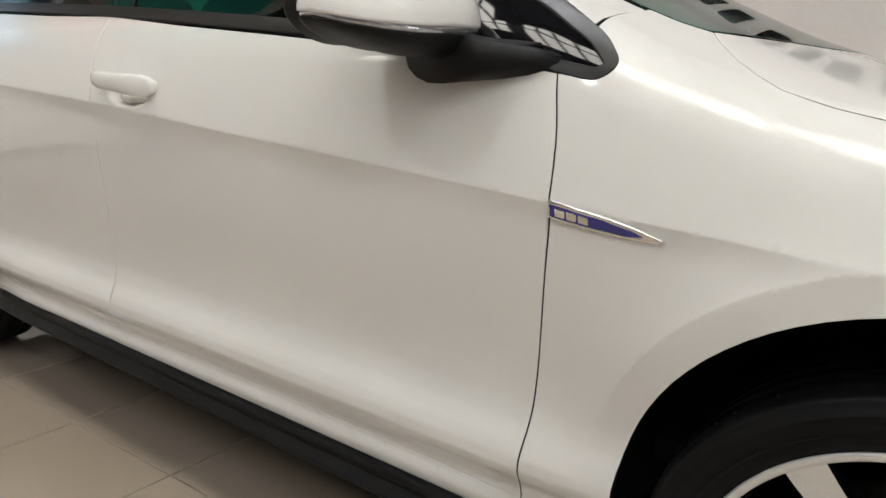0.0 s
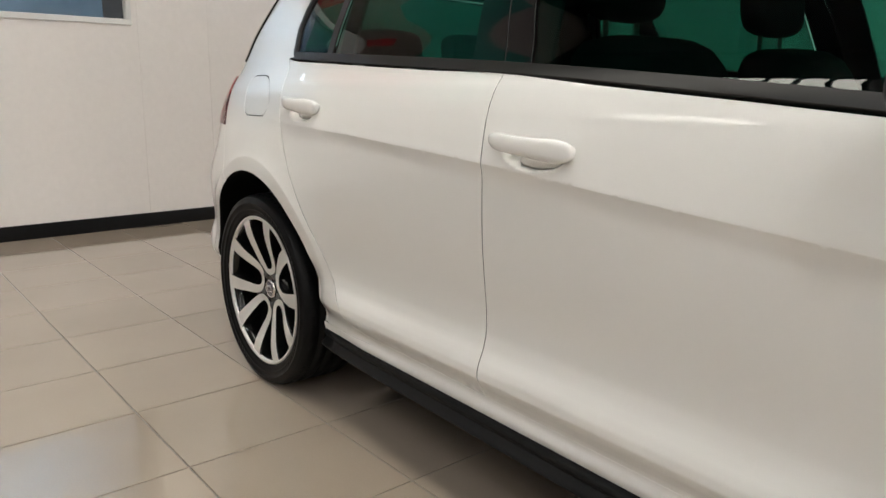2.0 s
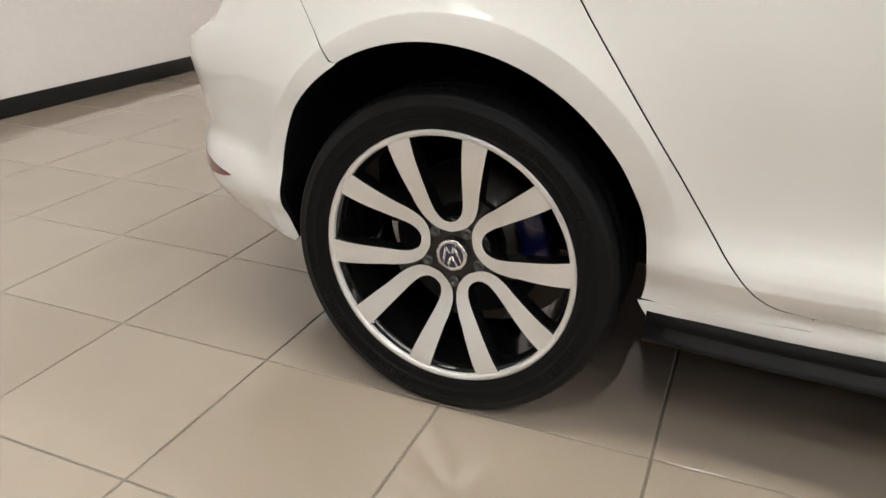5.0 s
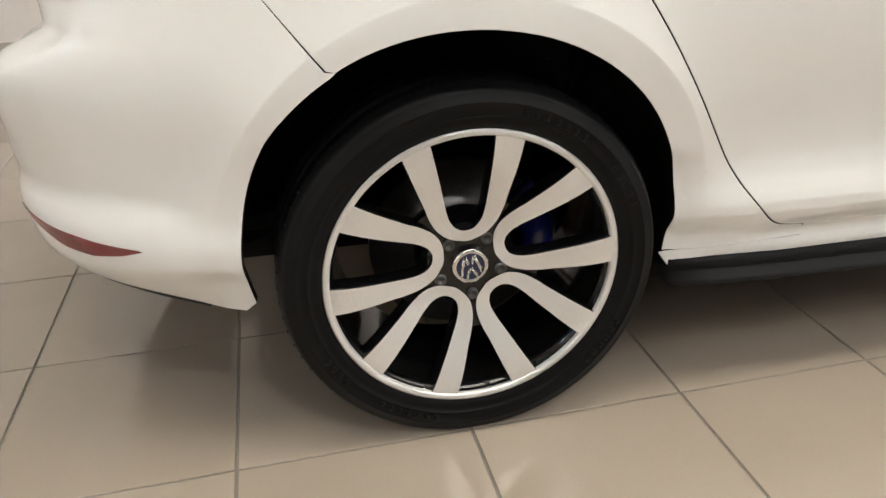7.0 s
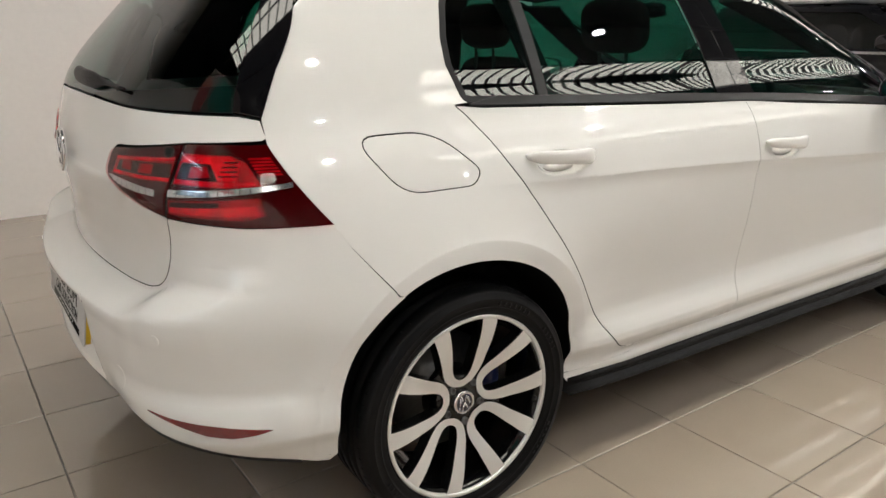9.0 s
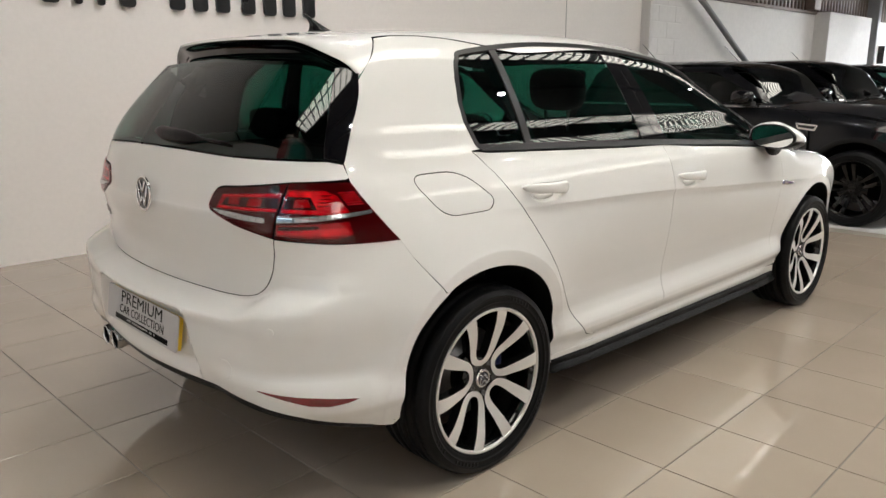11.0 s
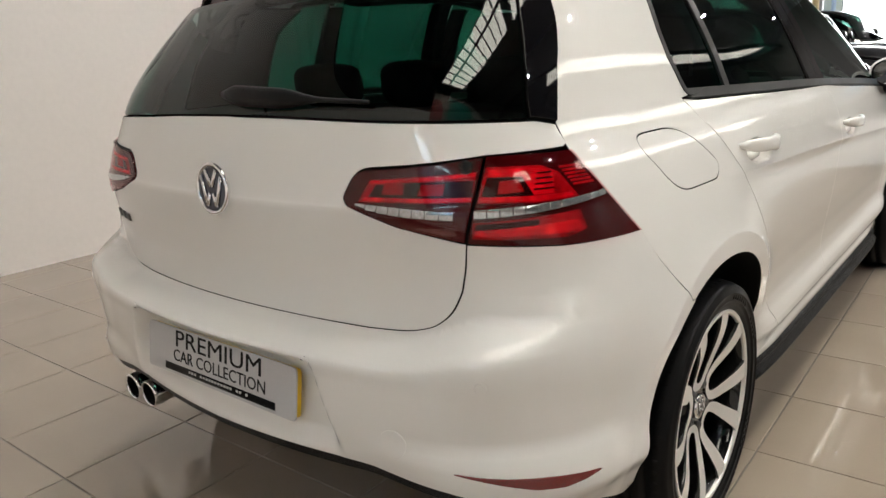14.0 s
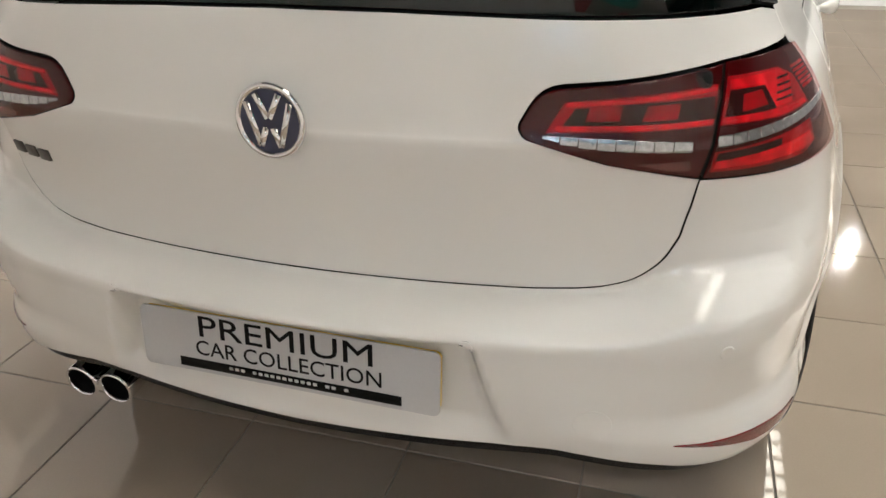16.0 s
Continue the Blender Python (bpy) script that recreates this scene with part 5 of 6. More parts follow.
lettering("plate_word", "CAR COLLECTION", 0.041, plate_at @ Matrix.Translation((0.006, -0.0105, 0.0102)), PRINT, plate, 0.0006, 0.350)
part("plate_strip", box((-0.205, -0.050, 0.0098), (0.215, -0.0325, 0.0108), 0, plate_at), PRINT, plate)
STRIP_TEXT = surface("white_print", (0.6, 0.6, 0.6), 0.4, vary=0.05)
for k in range(20):
    if k not in (3, 15, 18):
        x = -0.105 + 0.0115 * k
        part("strip_mark", box((x, -0.0425, 0.0106), (x + 0.0075, -0.037, 0.0113), 0, plate_at), STRIP_TEXT, plate)

for y in (0.466, 0.552):
    pipe = part("exhaust_tip", lathe([(0.0, 0.09), (0.033, 0.09), (0.033, -0.002), (0.0345, -0.006), (0.0365, -0.006), (0.0385, -0.001), (0.038, 0.03), (0.036, 0.12)], 40, "x"), CHROME, hatchback, "chrome twin exhaust tip")
    pipe.matrix_basis = pose(-0.690, y, 0.283, 0, -3, 0)
    part("tip_bore", lathe([(0.0, 0.03), (0.0325, 0.03), (0.0328, 0.0)], 32, "x"), DARK, pipe)


def wiper():
    a, b = Vector((-0.628, 0.000, 1.108)), Vector((-0.606, -0.415, 1.090))
    secs = []
    for i in range(17):
        t = i / 16
        c = a.lerp(b, t) + Vector((-0.022 - 0.010 * math.sin(math.pi * min(1, t * 1.4)), 0, -0.004))
        r = (0.030 - 0.020 * float(step(t, 0.45, 0.72)) - 0.004 * t) * min(1, 0.35 + 6 * t)
        secs.append([c + Vector((0.012 * math.cos(g) * (r / 0.03 + 0.3), 0, 0.75 * r * math.sin(g))) for g in [2 * math.pi * k / 12 for k in range(12)]])
    part("rear_wiper", loft(secs), BLACK_PLASTIC, hatch, "black rear wiper at rest")


wiper()


# ---- wheels ----
def wheel(at, face, rim_paint, face_paint, arms=True, parent=None, spin=0.0, r_t=0.312, r_r=0.2435):
    """A tyre and a cast rim round the y axis; face = -1 or 1 is the outside's direction."""
    w = new("wheel")
    w.parent = parent
    w.matrix_basis = Matrix.Translation(at) @ Matrix.Rotation(math.pi if face > 0 else 0, 4, "Z") @ Matrix.Rotation(radians(spin), 4, "Y")
    o = -1.0
    # tyre: tread with grooves, shoulder, sidewall bead lines
    prof = [(r_r - 0.004, -0.098), (r_r + 0.004, -0.104), (r_r + 0.012, -0.1085), (r_r + 0.016, -0.1075), (r_r + 0.021, -0.1115), (r_r + 0.0225, -0.1135), (r_r + 0.024, -0.1125), (r_r + 0.040, -0.1150), (r_r + 0.0412, -0.1166), (r_r + 0.0424, -0.1150), (r_r + 0.050, -0.1138), (r_r + 0.0515, -0.1122), (r_r + 0.055, -0.1118), (r_r + 0.060, -0.1085),
            (r_t - 0.006, -0.102), (r_t - 0.002, -0.092)]
    for g in (-0.062, -0.022, 0.022, 0.062):
        prof += [(r_t + 0.001, g - 0.008), (r_t - 0.007, g - 0.005), (r_t - 0.007, g + 0.005), (r_t + 0.001, g + 0.008)]
    prof += [(r_t - 0.002, 0.092), (r_t - 0.008, 0.104), (r_r + 0.04, 0.115), (r_r + 0.005, 0.104), (r_r - 0.004, 0.098)]
    tyre = part("tyre", lathe(prof, 96), RUBBER, w, "black low-profile tyre")
    # sipes across the shoulder
    cuts = []
    for k in range(72):
        a = 2 * math.pi * k / 72
        m = Matrix.Rotation(a, 4, "Y") @ Matrix.Translation((0, 0, r_t))
        cuts.append(box((-0.0014, -0.0925, -0.010), (0.0014, -0.072, -0.0008), 0, m @ Matrix.Rotation(0.12, 4, "Z")))
    tagged(part("tread_sipe", merged(*cuts), DARK, tyre), kind="stuff")
    # raised marks on the sidewall, too small to read
    marks = []
    for a0, n_ in ((200, 7), (238, 4), (20, 7), (58, 5), (120, 6)):
        for k in range(n_):
            m = Matrix.Rotation(radians(a0 + 3.6 * k), 4, "Y") @ Matrix.Translation((0, -0.1138, r_r + 0.031))
            marks.append(box((-0.0042, -0.0012, -0.0055), (0.0042, 0.0012, 0.0055), 0.0006, m, segs=1))
    if arms:
        tagged(part("sidewall_mark", merged(*marks), RUBBER, tyre), kind="stuff")
    # barrel and lip
    part("barrel", lathe([(r_r - 0.006, -0.100), (r_r - 0.016, -0.093), (r_r - 0.020, -0.07), (r_r - 0.030, -0.02), (r_r - 0.034, 0.09)], 72), rim_paint, w)
    part("rim_lip", lathe([(r_r - 0.003, -0.098), (r_r, -0.1035), (r_r - 0.003, -0.1055), (r_r - 0.0095, -0.1048), (r_r - 0.0115, -0.1015), (r_r - 0.012, -0.094)], 96), face_paint, w, "machined silver rim lip")
    # hub
    part("hub", lathe([(0.0, -0.062), (0.036, -0.062), (0.052, -0.066), (0.064, -0.062), (0.075, -0.055), (0.082, -0.03), (0.082, 0.0)], 48), rim_paint, w)
    for k in range(5):
        a = radians(90 + 36 + 72 * k)
        m = Matrix.Translation((0.054 * math.cos(a), -0.0605, 0.054 * math.sin(a)))
        b = part("wheel_bolt", lathe([(0.0, -0.006), (0.005, -0.006), (0.0055, -0.010), (0.0095, -0.010), (0.0105, -0.002), (0.0125, 0.001)], 12), BOLT if arms else rim_paint, w)
        b.matrix_basis = m
    cap = part("centre_cap", lathe([(0.0, -0.0715), (0.0235, -0.071), (0.025, -0.0725), (0.0295, -0.072), (0.031, -0.066), (0.031, -0.06)], 40), CHROME if arms else rim_paint, w)
    if arms:
        part("cap_field", lathe([(0.0, -0.0722), (0.024, -0.0718)], 32), NAVY, cap)
        part("cap_emblem", badge_bars(0.024, 0.0008, Matrix.Translation((0, -0.0724, 0)) @ Matrix.Rotation(radians(176), 4, "Y") @ Matrix.Rotation(radians(90), 4, "X")), CHROME, cap)
    # spokes: five open U shapes with machined faces and dark sides
    half_out = path2([(0.0965, 0.2175), (0.0810, 0.165), (0.0675, 0.121), (0.0620, 0.100), (0.0500, 0.073), (0.0300, 0.0535), (0.0, 0.0445)], 6)
    half_in = path2([(0.0490, 0.2325), (0.0410, 0.177), (0.0335, 0.123), (0.0308, 0.104), (0.0250, 0.083), (0.0140, 0.0690), (0.0, 0.0645)], 6)
    if not arms:
        half_out = path2([(0.060, 0.234), (0.050, 0.165), (0.040, 0.113), (0.036, 0.088), (0.034, 0.069), (0.025, 0.055), (0.0, 0.047)], 6)
        half_in = path2([(0.022, 0.240), (0.019, 0.170), (0.016, 0.115), (0.014, 0.092), (0.012, 0.080), (0.008, 0.072), (0.0, 0.069)], 6)
    full_out = half_out + [(-x, z) for x, z in half_out[-2::-1]]
    full_in = half_in + [(-x, z) for x, z in half_in[-2::-1]]
    for k in range(5):
        m = Matrix.Rotation(2 * math.pi * k / 5, 4, "Y")
        if arms:
            def face_y(x, z):
                r = math.hypot(x, z)
                return -0.068 - 0.034 * float(step(r, 0.07, 0.225)) ** 0.8
        else:
            face_y = lambda x, z: -0.070 - 0.03 * float(step(math.hypot(x, z), 0.07, 0.22))
        # resample both rails to the same count
        def resample(line, count):
            L = np.array(line)
            d = np.concatenate([[0], np.cumsum(np.linalg.norm(np.diff(L, axis=0), axis=1))])
            s_ = np.linspace(0, d[-1], count)
            return np.stack([np.interp(s_, d, L[:, 0]), np.interp(s_, d, L[:, 1])], 1)
        mN = 48
        A_, B_ = resample(full_out, mN), resample(full_in, mN)
        bm = bmesh.new()
        rows = []
        for (ax, az), (bx, bz) in zip(A_, B_):
            row = []
            for f_, dy in ((0.0, 0.034), (0.0, 0.0028), (0.03, 0.0), (0.5, 0.0), (0.97, 0.0), (1.0, 0.0028), (1.0, 0.034)):
                x, z = ax + (bx - ax) * f_, az + (bz - az) * f_
                row.append(bm.verts.new((x, face_y(x, z) + dy, z)))
            rows.append(row)
        for a_, b_ in zip(rows, rows[1:]):
            for i in range(6):
                f_ = bm.faces.new((a_[i], a_[i + 1], b_[i + 1], b_[i]))
                f_.material_index = 0 if 2 <= i <= 3 else 1
        bmesh.ops.recalc_face_normals(bm, faces=bm.faces)
        bmesh.ops.transform(bm, matrix=m, verts=bm.verts)
        sp = part("spoke", bm, [face_paint, rim_paint], w, smooth=True)
        for p_ in sp.data.polygons:
            p_.use_smooth = p_.material_index == 1
        # dark web between hub and spoke feet
        web = prism([(-0.022, 0.050), (0.022, 0.050), (0.016, 0.085), (0.020, 0.105), (0.026, 0.122), (-0.026, 0.122), (-0.020, 0.105), (-0.016, 0.085)], 0.02, 0.002,
                    m @ Matrix.Rotation(radians(36), 4, "Y") @ Matrix.Translation((0, -0.045, 0)) @ Matrix.Rotation(radians(90), 4, "X"))
        part("spoke_web", web, rim_paint, w)
    return w


def brake(at, s, parent):
    b = new("brake")
    b.parent = parent
    b.matrix_basis = Matrix.Translation(at)
    part("disc", lathe([(0.06, -0.02), (0.075, -0.022), (0.08, 0.0), (0.155, 0.0), (0.155, 0.02), (0.08, 0.02)], 48), STEEL, b)
    ring = []
    for a in range(-14, 45, 4):
        e = min(1.0, 0.45 + 0.10 * min(a + 14, 44 - a) / 2)
        c_, s_ = math.cos(radians(a)), math.sin(radians(a))
        ring.append([(r * c_, y, r * s_) for r, y in ((0.108, 0.045), (0.108, -0.012 * e), (0.118, -0.022 * e), (0.160, -0.022 * e), (0.170, -0.010 * e), (0.170, 0.045))])
    part("caliper", loft(ring), BLUE, b, "blue brake caliper")


HUB_Y = {AXLE: 0.768, WB: 0.778}
for cx in (AXLE, WB):
    for s in (-1, 1):
        wheel((cx, s * HUB_Y[cx], RW), s, WHEEL_BLACK, ALLOY, parent=hatchback, spin=-4.5 if cx == AXLE else 20.0)
        brake((cx, s * 0.752, RW), s, hatchback)


# ---- fittings of the showroom ----
LETTER_BLACK = surface("black_letter_acrylic", (0.010, 0.010, 0.011), 0.3, vary=0.1)
FRAME_WHITE = surface("white_window_frame", (0.78, 0.77, 0.75), 0.4, vary=0.03)
GREY_FRAME = surface("dark_grey_blind", (0.05, 0.055, 0.065), 0.5, vary=0.15)
OFFICE_WALL = surface("pale_blue_office_wall", (0.62, 0.72, 0.82), 0.6, vary=0.04)
BLOCK_PAINT = surface("white_painted_block", (0.70, 0.68, 0.665), 0.6, vary=0.06, grain=14, big=1.2, bump=0.4, bumpscale=70)
MORTAR_PAINT = surface("painted_mortar", (0.69, 0.67, 0.655), 0.7, vary=0.06)
CLADDING = surface("brown_cladding_sheet", (0.17, 0.125, 0.10), 0.55, vary=0.3, grain=5, big=0.6)
PIPE_GREY = surface("grey_painted_steel", (0.26, 0.26, 0.265), 0.45, vary=0.12)
YELLOW_POST = surface("faded_yellow_post", (0.62, 0.50, 0.25), 0.5, vary=0.2)
SIGN_BLUE = surface("blue_sign_face", (0.10, 0.30, 0.55), 0.4, vary=0.08)
SHUTTER_GREY = surface("galvanised_shutter_slat", (0.30, 0.30, 0.31), 0.4, metal=0.5, vary=0.1)
RED_VINYL = surface("red_vinyl", (0.45, 0.012, 0.012), 0.4, vary=0.06)
TEAL_VINYL = surface("teal_vinyl", (0.03, 0.30, 0.24), 0.4, vary=0.06)
SAND_VINYL = surface("sand_vinyl", (0.46, 0.40, 0.36), 0.45, vary=0.06)
OUTSIDE_GLOW = glow("daylight_outside", (1.0, 0.99, 0.95), 9.0)

# everything on the west wall hangs from the slightly turned wall
W0 = ROOM[0]


def wall_window():
    """A fixed office window in the panel wall: frame, pane, half-drawn dark blind, handle."""
    w = part("window_1", box((W0 - 0.06, -1.62, 1.325), (W0 - 0.055, -0.375, 2.40)), tinted_glass("office_glass", (0.85, 0.90, 0.92)), west, "white framed office window in the panel wall", smooth=False)
    for lo, hi in (((W0 - 0.08, -1.68, 1.290), (W0 + 0.012, -0.345, 1.325)), ((W0 - 0.08, -1.68, 2.40), (W0 + 0.012, -0.345, 2.44)), ((W0 - 0.08, -1.68, 1.325), (W0 + 0.012, -1.62, 2.40)), ((W0 - 0.08, -0.375, 1.325), (W0 + 0.012, -0.345, 2.40))):
        part("window_frame", box(lo, hi, 0.003), FRAME_WHITE, w, smooth=False)
    part("blind", box((W0 - 0.052, -0.495, 1.327), (W0 - 0.040, -0.376, 2.398), 0.003), GREY_FRAME, w, "dark grey vertical blind")
    part("handle", tube([(W0 - 0.03, -0.638, 1.475), (W0 - 0.018, -0.638, 1.49), (W0 - 0.018, -0.638, 1.60), (W0 - 0.03, -0.638, 1.615)], 0.008, 8), STEEL, w, "small steel pull handle")
    return w


west = bpy.data.objects["wall_west"]
wall_window()
office = part("wall_office", box((W0 - 1.6, -2.4, 0.6), (W0 - 1.5, 0.6, 3.2)), OFFICE_WALL, label="pale blue office wall behind the window")
tagged(office, category="wall", kind="structure")
part("office_ceiling", box((W0 - 1.5, -2.4, 2.9), (W0 - 0.2, 0.6, 3.0)), FRAME_WHITE, office)
part("office_end", box((W0 - 1.5, 0.5, 0.6), (W0 - 0.2, 0.6, 2.9)), OFFICE_WALL, office)
part("office_end", box((W0 - 1.5, -2.4, 0.6), (W0 - 0.2, -2.3, 2.9)), OFFICE_WALL, office)
# unseen glowing panel added to brighten the office behind the window
part("office_fill", box((W0 - 1.2, -1.6, 2.86), (W0 - 0.6, -0.4, 2.895), 0.004), glow("office_fill_face", (0.92, 0.97, 1.0), 9.0), office, "unseen white panel added to light the office")
for y in (-0.305, 0.158, -1.75, -2.95, -4.15):
    part("panel_joint", box((W0 - 0.001, y - 0.003, 0.09), (W0 + 0.0012, y + 0.003, WEST_H), 0.0005, segs=1), WALL_PAINT, west)
# a printed wall graphic further along
gx = W0 + 0.004
part("wall_graphic", box((W0, -5.0, 2.47), (gx, -0.95, 4.6)), SAND_VINYL, west, "sand, red and teal printed wall graphic")


def vinyl(name, pts, mat, k):
    m = Matrix(((0, 0, 1, gx + 0.003 * k), (1, 0, 0, 0), (0, 1, 0, 0), (0, 0, 0, 1)))
    part(name, prism(pts, 0.002, 0, m), mat, west, smooth=False)


vinyl("graphic_band", [(-0.96, 2.48), (-1.15, 2.48)] + path2([(-1.30, 2.80), (-1.45, 3.2), (-1.42, 3.7), (-1.25, 4.1)], 8) + [(-0.96, 4.1)], RED_VINYL, 0)
vinyl("graphic_band", path2([(-1.85, 2.48), (-2.05, 2.68), (-2.35, 2.78), (-2.65, 2.66), (-2.75, 2.48)], 8), RED_VINYL, 0)
vinyl("graphic_field", path2([(-1.62, 3.05), (-2.0, 2.95), (-2.6, 3.0), (-3.0, 3.4), (-3.05, 4.4)], 8) + [(-1.75, 4.4)], TEAL_VINYL, 1)

# black raised characters on the north wall, kept as plain bars
north = bpy.data.objects["wall_north"]
for i, cx in enumerate((0.10, 0.285, 0.44, 0.63, 1.01, 1.20, 1.39, 1.62, 1.82, 2.01, 2.21)):
    wd = 0.05 if i in (1, 2) else 0.115
    bar = part("lettering_bar", prism([(x, z) for x, z in rounded([(cx - wd / 2, 1.79, 0.035), (cx + wd / 2, 1.79, 0.035), (cx + wd / 2, 2.16, 0.035), (cx - wd / 2, 2.16, 0.035)], 0.02)], 0.03, 0.003,
                                      Matrix(((1, 0, 0, 0), (0, 0, -1, ROOM[3] - 0.012), (0, 1, 0, 0), (0, 0, 0, 1)))), LETTER_BLACK, label="black raised bar lettering on the cream wall")
    tagged(bar, category="lettering", group="wall lettering")
    part("stand_off", tube([(cx, ROOM[3], 1.95), (cx, ROOM[3] - 0.014, 1.95)], 0.012, 8), STEEL, bar)
part("panel_joint", box((5.955, ROOM[3] - 0.003, 0.0), (5.963, ROOM[3] + 0.001, EAVES), 0.001, segs=1), GREY_PAINT, north)


def block_wall(name, x0, x1, y_face, depth, z1, label, courses=True):
    """Painted blockwork: each block proud of its joints."""
    w = part(name, box((x0, y_face + 0.0025, 0), (x1, y_face + depth, z1)), MORTAR_PAINT, label=label, smooth=False)
    tagged(w, category="wall", kind="structure")
    me = None
    z, row = 0.0, 0
    while z < z1 - 0.05:
        x = x0 - (0.225 if row % 2 else 0.0)
        while x < x1 - 0.02:
            a, b = max(x, x0), min(x + 0.44, x1)
            if b - a > 0.04:
                part("block", box((a + 0.003, y_face, z + 0.004), (b - 0.003, y_face + 0.03, min(z + 0.221, z1) - 0.003), 0.003, segs=1), BLOCK_PAINT, w, smooth=False)
            x += 0.45
        z += 0.225
        row += 1
    return w


block_wall("wall_pilaster", 7.65, 8.50, ROOM[3] - 0.14, 0.14, 5.0, "white painted block pilaster")
for nm, lo, hi, lb in (("wall_dado", (8.52, ROOM[3] - 0.05, 0), (13.70, ROOM[3] + 0.01, 2.42), "white painted rendered dado wall"), ("wall_pier", (13.72, ROOM[3] - 0.32, 0), (16.10, ROOM[3] + 0.005, 2.46), "white painted pier at the wall")):
    tagged(part(nm, box(lo, hi, 0.006), BLOCK_PAINT, label=lb, smooth=False), category="wall", kind="structure")
tagged(part("trim_ledge", box((8.52, ROOM[3] - 0.09, 2.42), (13.70, ROOM[3] + 0.01, 2.47), 0.005), CLADDING, label="brown timber ledge over the blockwork"), category="ledge", kind="structure")
clad = part("wall_cladding", box((8.52, ROOM[3] - 0.012, 2.47), (19.0, ROOM[3] - 0.004, EAVES)), CLADDING, label="brown corrugated steel cladding above the blockwork")
tagged(clad, category="cladding", kind="structure")
tagged(part("rib", merged(*[box((8.6 + 0.16 * i, ROOM[3] - 0.045, 2.48), (8.68 + 0.16 * i, ROOM[3] - 0.010, EAVES), 0.008, segs=1) for i in range(64)]), CLADDING, clad), kind="stuff")
for x in (13.2, 16.6):
    p_ = part("steel_column", box((x, ROOM[3] - 0.30, 0.0), (x + 0.16, ROOM[3] - 0.06, EAVES), 0.006) if x > 14 else box((x, ROOM[3] - 0.22, 2.48), (x + 0.30, ROOM[3] - 0.06, EAVES), 0.006), PIPE_GREY if x > 14 else CLADDING, label="painted steel column by the wall")
    tagged(p_, category="column")
tagged(part("sloping_pipe", tube([(8.75, ROOM[3] - 0.20, 2.46), (9.1, ROOM[3] - 0.20, 2.29), (10.2, ROOM[3] - 0.20, 1.70), (10.6, ROOM[3] - 0.20, 1.49), (10.65, ROOM[3] - 0.20, 1.40), (10.65, ROOM[3] - 0.20, 0.0)], 0.045, 12), PIPE_GREY, label="grey sloping steel pipe on the block wall"), category="pipe")
door = part("door_1", box((16.2, ROOM[3] - 0.05, 0.0), (17.0, ROOM[3] - 0.008, 2.1), 0.004), DARK, label="dark doorway in the far wall")
tagged(door, category="door", kind="structure")
part("door_frame", merged(box((16.12, ROOM[3] - 0.07, 0.0), (16.2, ROOM[3] - 0.005, 2.18)), box((17.0, ROOM[3] - 0.07, 0.0), (17.08, ROOM[3] - 0.005, 2.18)), box((16.2, ROOM[3] - 0.07, 2.1), (17.0, ROOM[3] - 0.005, 2.18))), FRAME_WHITE, door)
post = part("guard_post", lathe([(0.0, 2.12), (0.05, 2.10), (0.07, 2.05), (0.07, 0.0)], 16, "z"), YELLOW_POST, label="faded yellow steel guard post")
post.matrix_basis = pose(17.3, ROOM[3] - 0.45, 0)
tagged(post, category="post")
sign = part("wall_sign", box((16.25, ROOM[3] - 0.10, 2.22), (16.75, ROOM[3] - 0.075, 2.50), 0.004), SIGN_BLUE, label="small blue and white sign over the door")
tagged(sign, category="sign")
part("sign_bar", box((16.3, ROOM[3] - 0.104, 2.28), (16.7, ROOM[3] - 0.100, 2.34)), FRAME_WHITE, sign)
box_ = part("control_box", box((17.8, ROOM[3] - 0.14, 1.55), (18.05, ROOM[3] - 0.005, 1.95), 0.01), LETTER_BLACK, label="black shutter control box")
tagged(box_, category="control box")

# roller shutter and what lies outside
EX = ROOM[1]
sh = part("roller_shutter", lathe([(0.0, -2.6), (0.24, -2.6), (0.24, 2.7), (0.0, 2.7)], 24, "y"), SHUTTER_GREY, label="raised galvanised roller shutter")
sh.matrix_basis = pose(EX - 0.28, 0.55, 2.86)
tagged(sh, category="shutter")
for k in range(5):
    part("slat", box((-0.06, -2.6, -0.33 + 0.072 * k), (-0.035, 2.7, -0.265 + 0.072 * k), 0.008, segs=1), SHUTTER_GREY, sh, smooth=False)
back = part("backdrop", box((EX + 7.5, -9, -0.1), (EX + 7.6, 12, 6)), OUTSIDE_GLOW, label="bright daylit yard beyond the shutter")
tagged(back, category="backdrop", kind="structure")
ban = thing("banner", (EX + 3.0, 0, 0), "white and yellow feather banner standing outside", "banner")
part("banner_cloth", box((0.0, 3.35, 0.5), (0.02, 4.05, 3.0), 0.004), surface("pale_banner_cloth", (0.80, 0.85, 0.72), 0.7, vary=0.1), ban)
part("banner_foot", box((0.0, 3.40, 0.15), (0.02, 4.0, 0.5), 0.004), YELLOW_POST, ban)
part("banner_bar", box((-0.006, 3.5, 1.1), (0.0, 3.62, 2.5)), OFFICE_WALL, ban)
part("banner_pole", tube([(0.01, 3.33, 0.0), (0.01, 3.33, 3.1)], 0.02, 8), PIPE_GREY, ban)
turn = Matrix.Translation((W0, -0.3, 0)) @ Matrix.Rotation(radians(WEST_TURN), 4, "Z") @ Matrix.Translation((-W0, 0.3, 0))
for ob in (west, bpy.data.objects["baseboard"], office):
    ob.matrix_basis = turn @ ob.matrix_basis


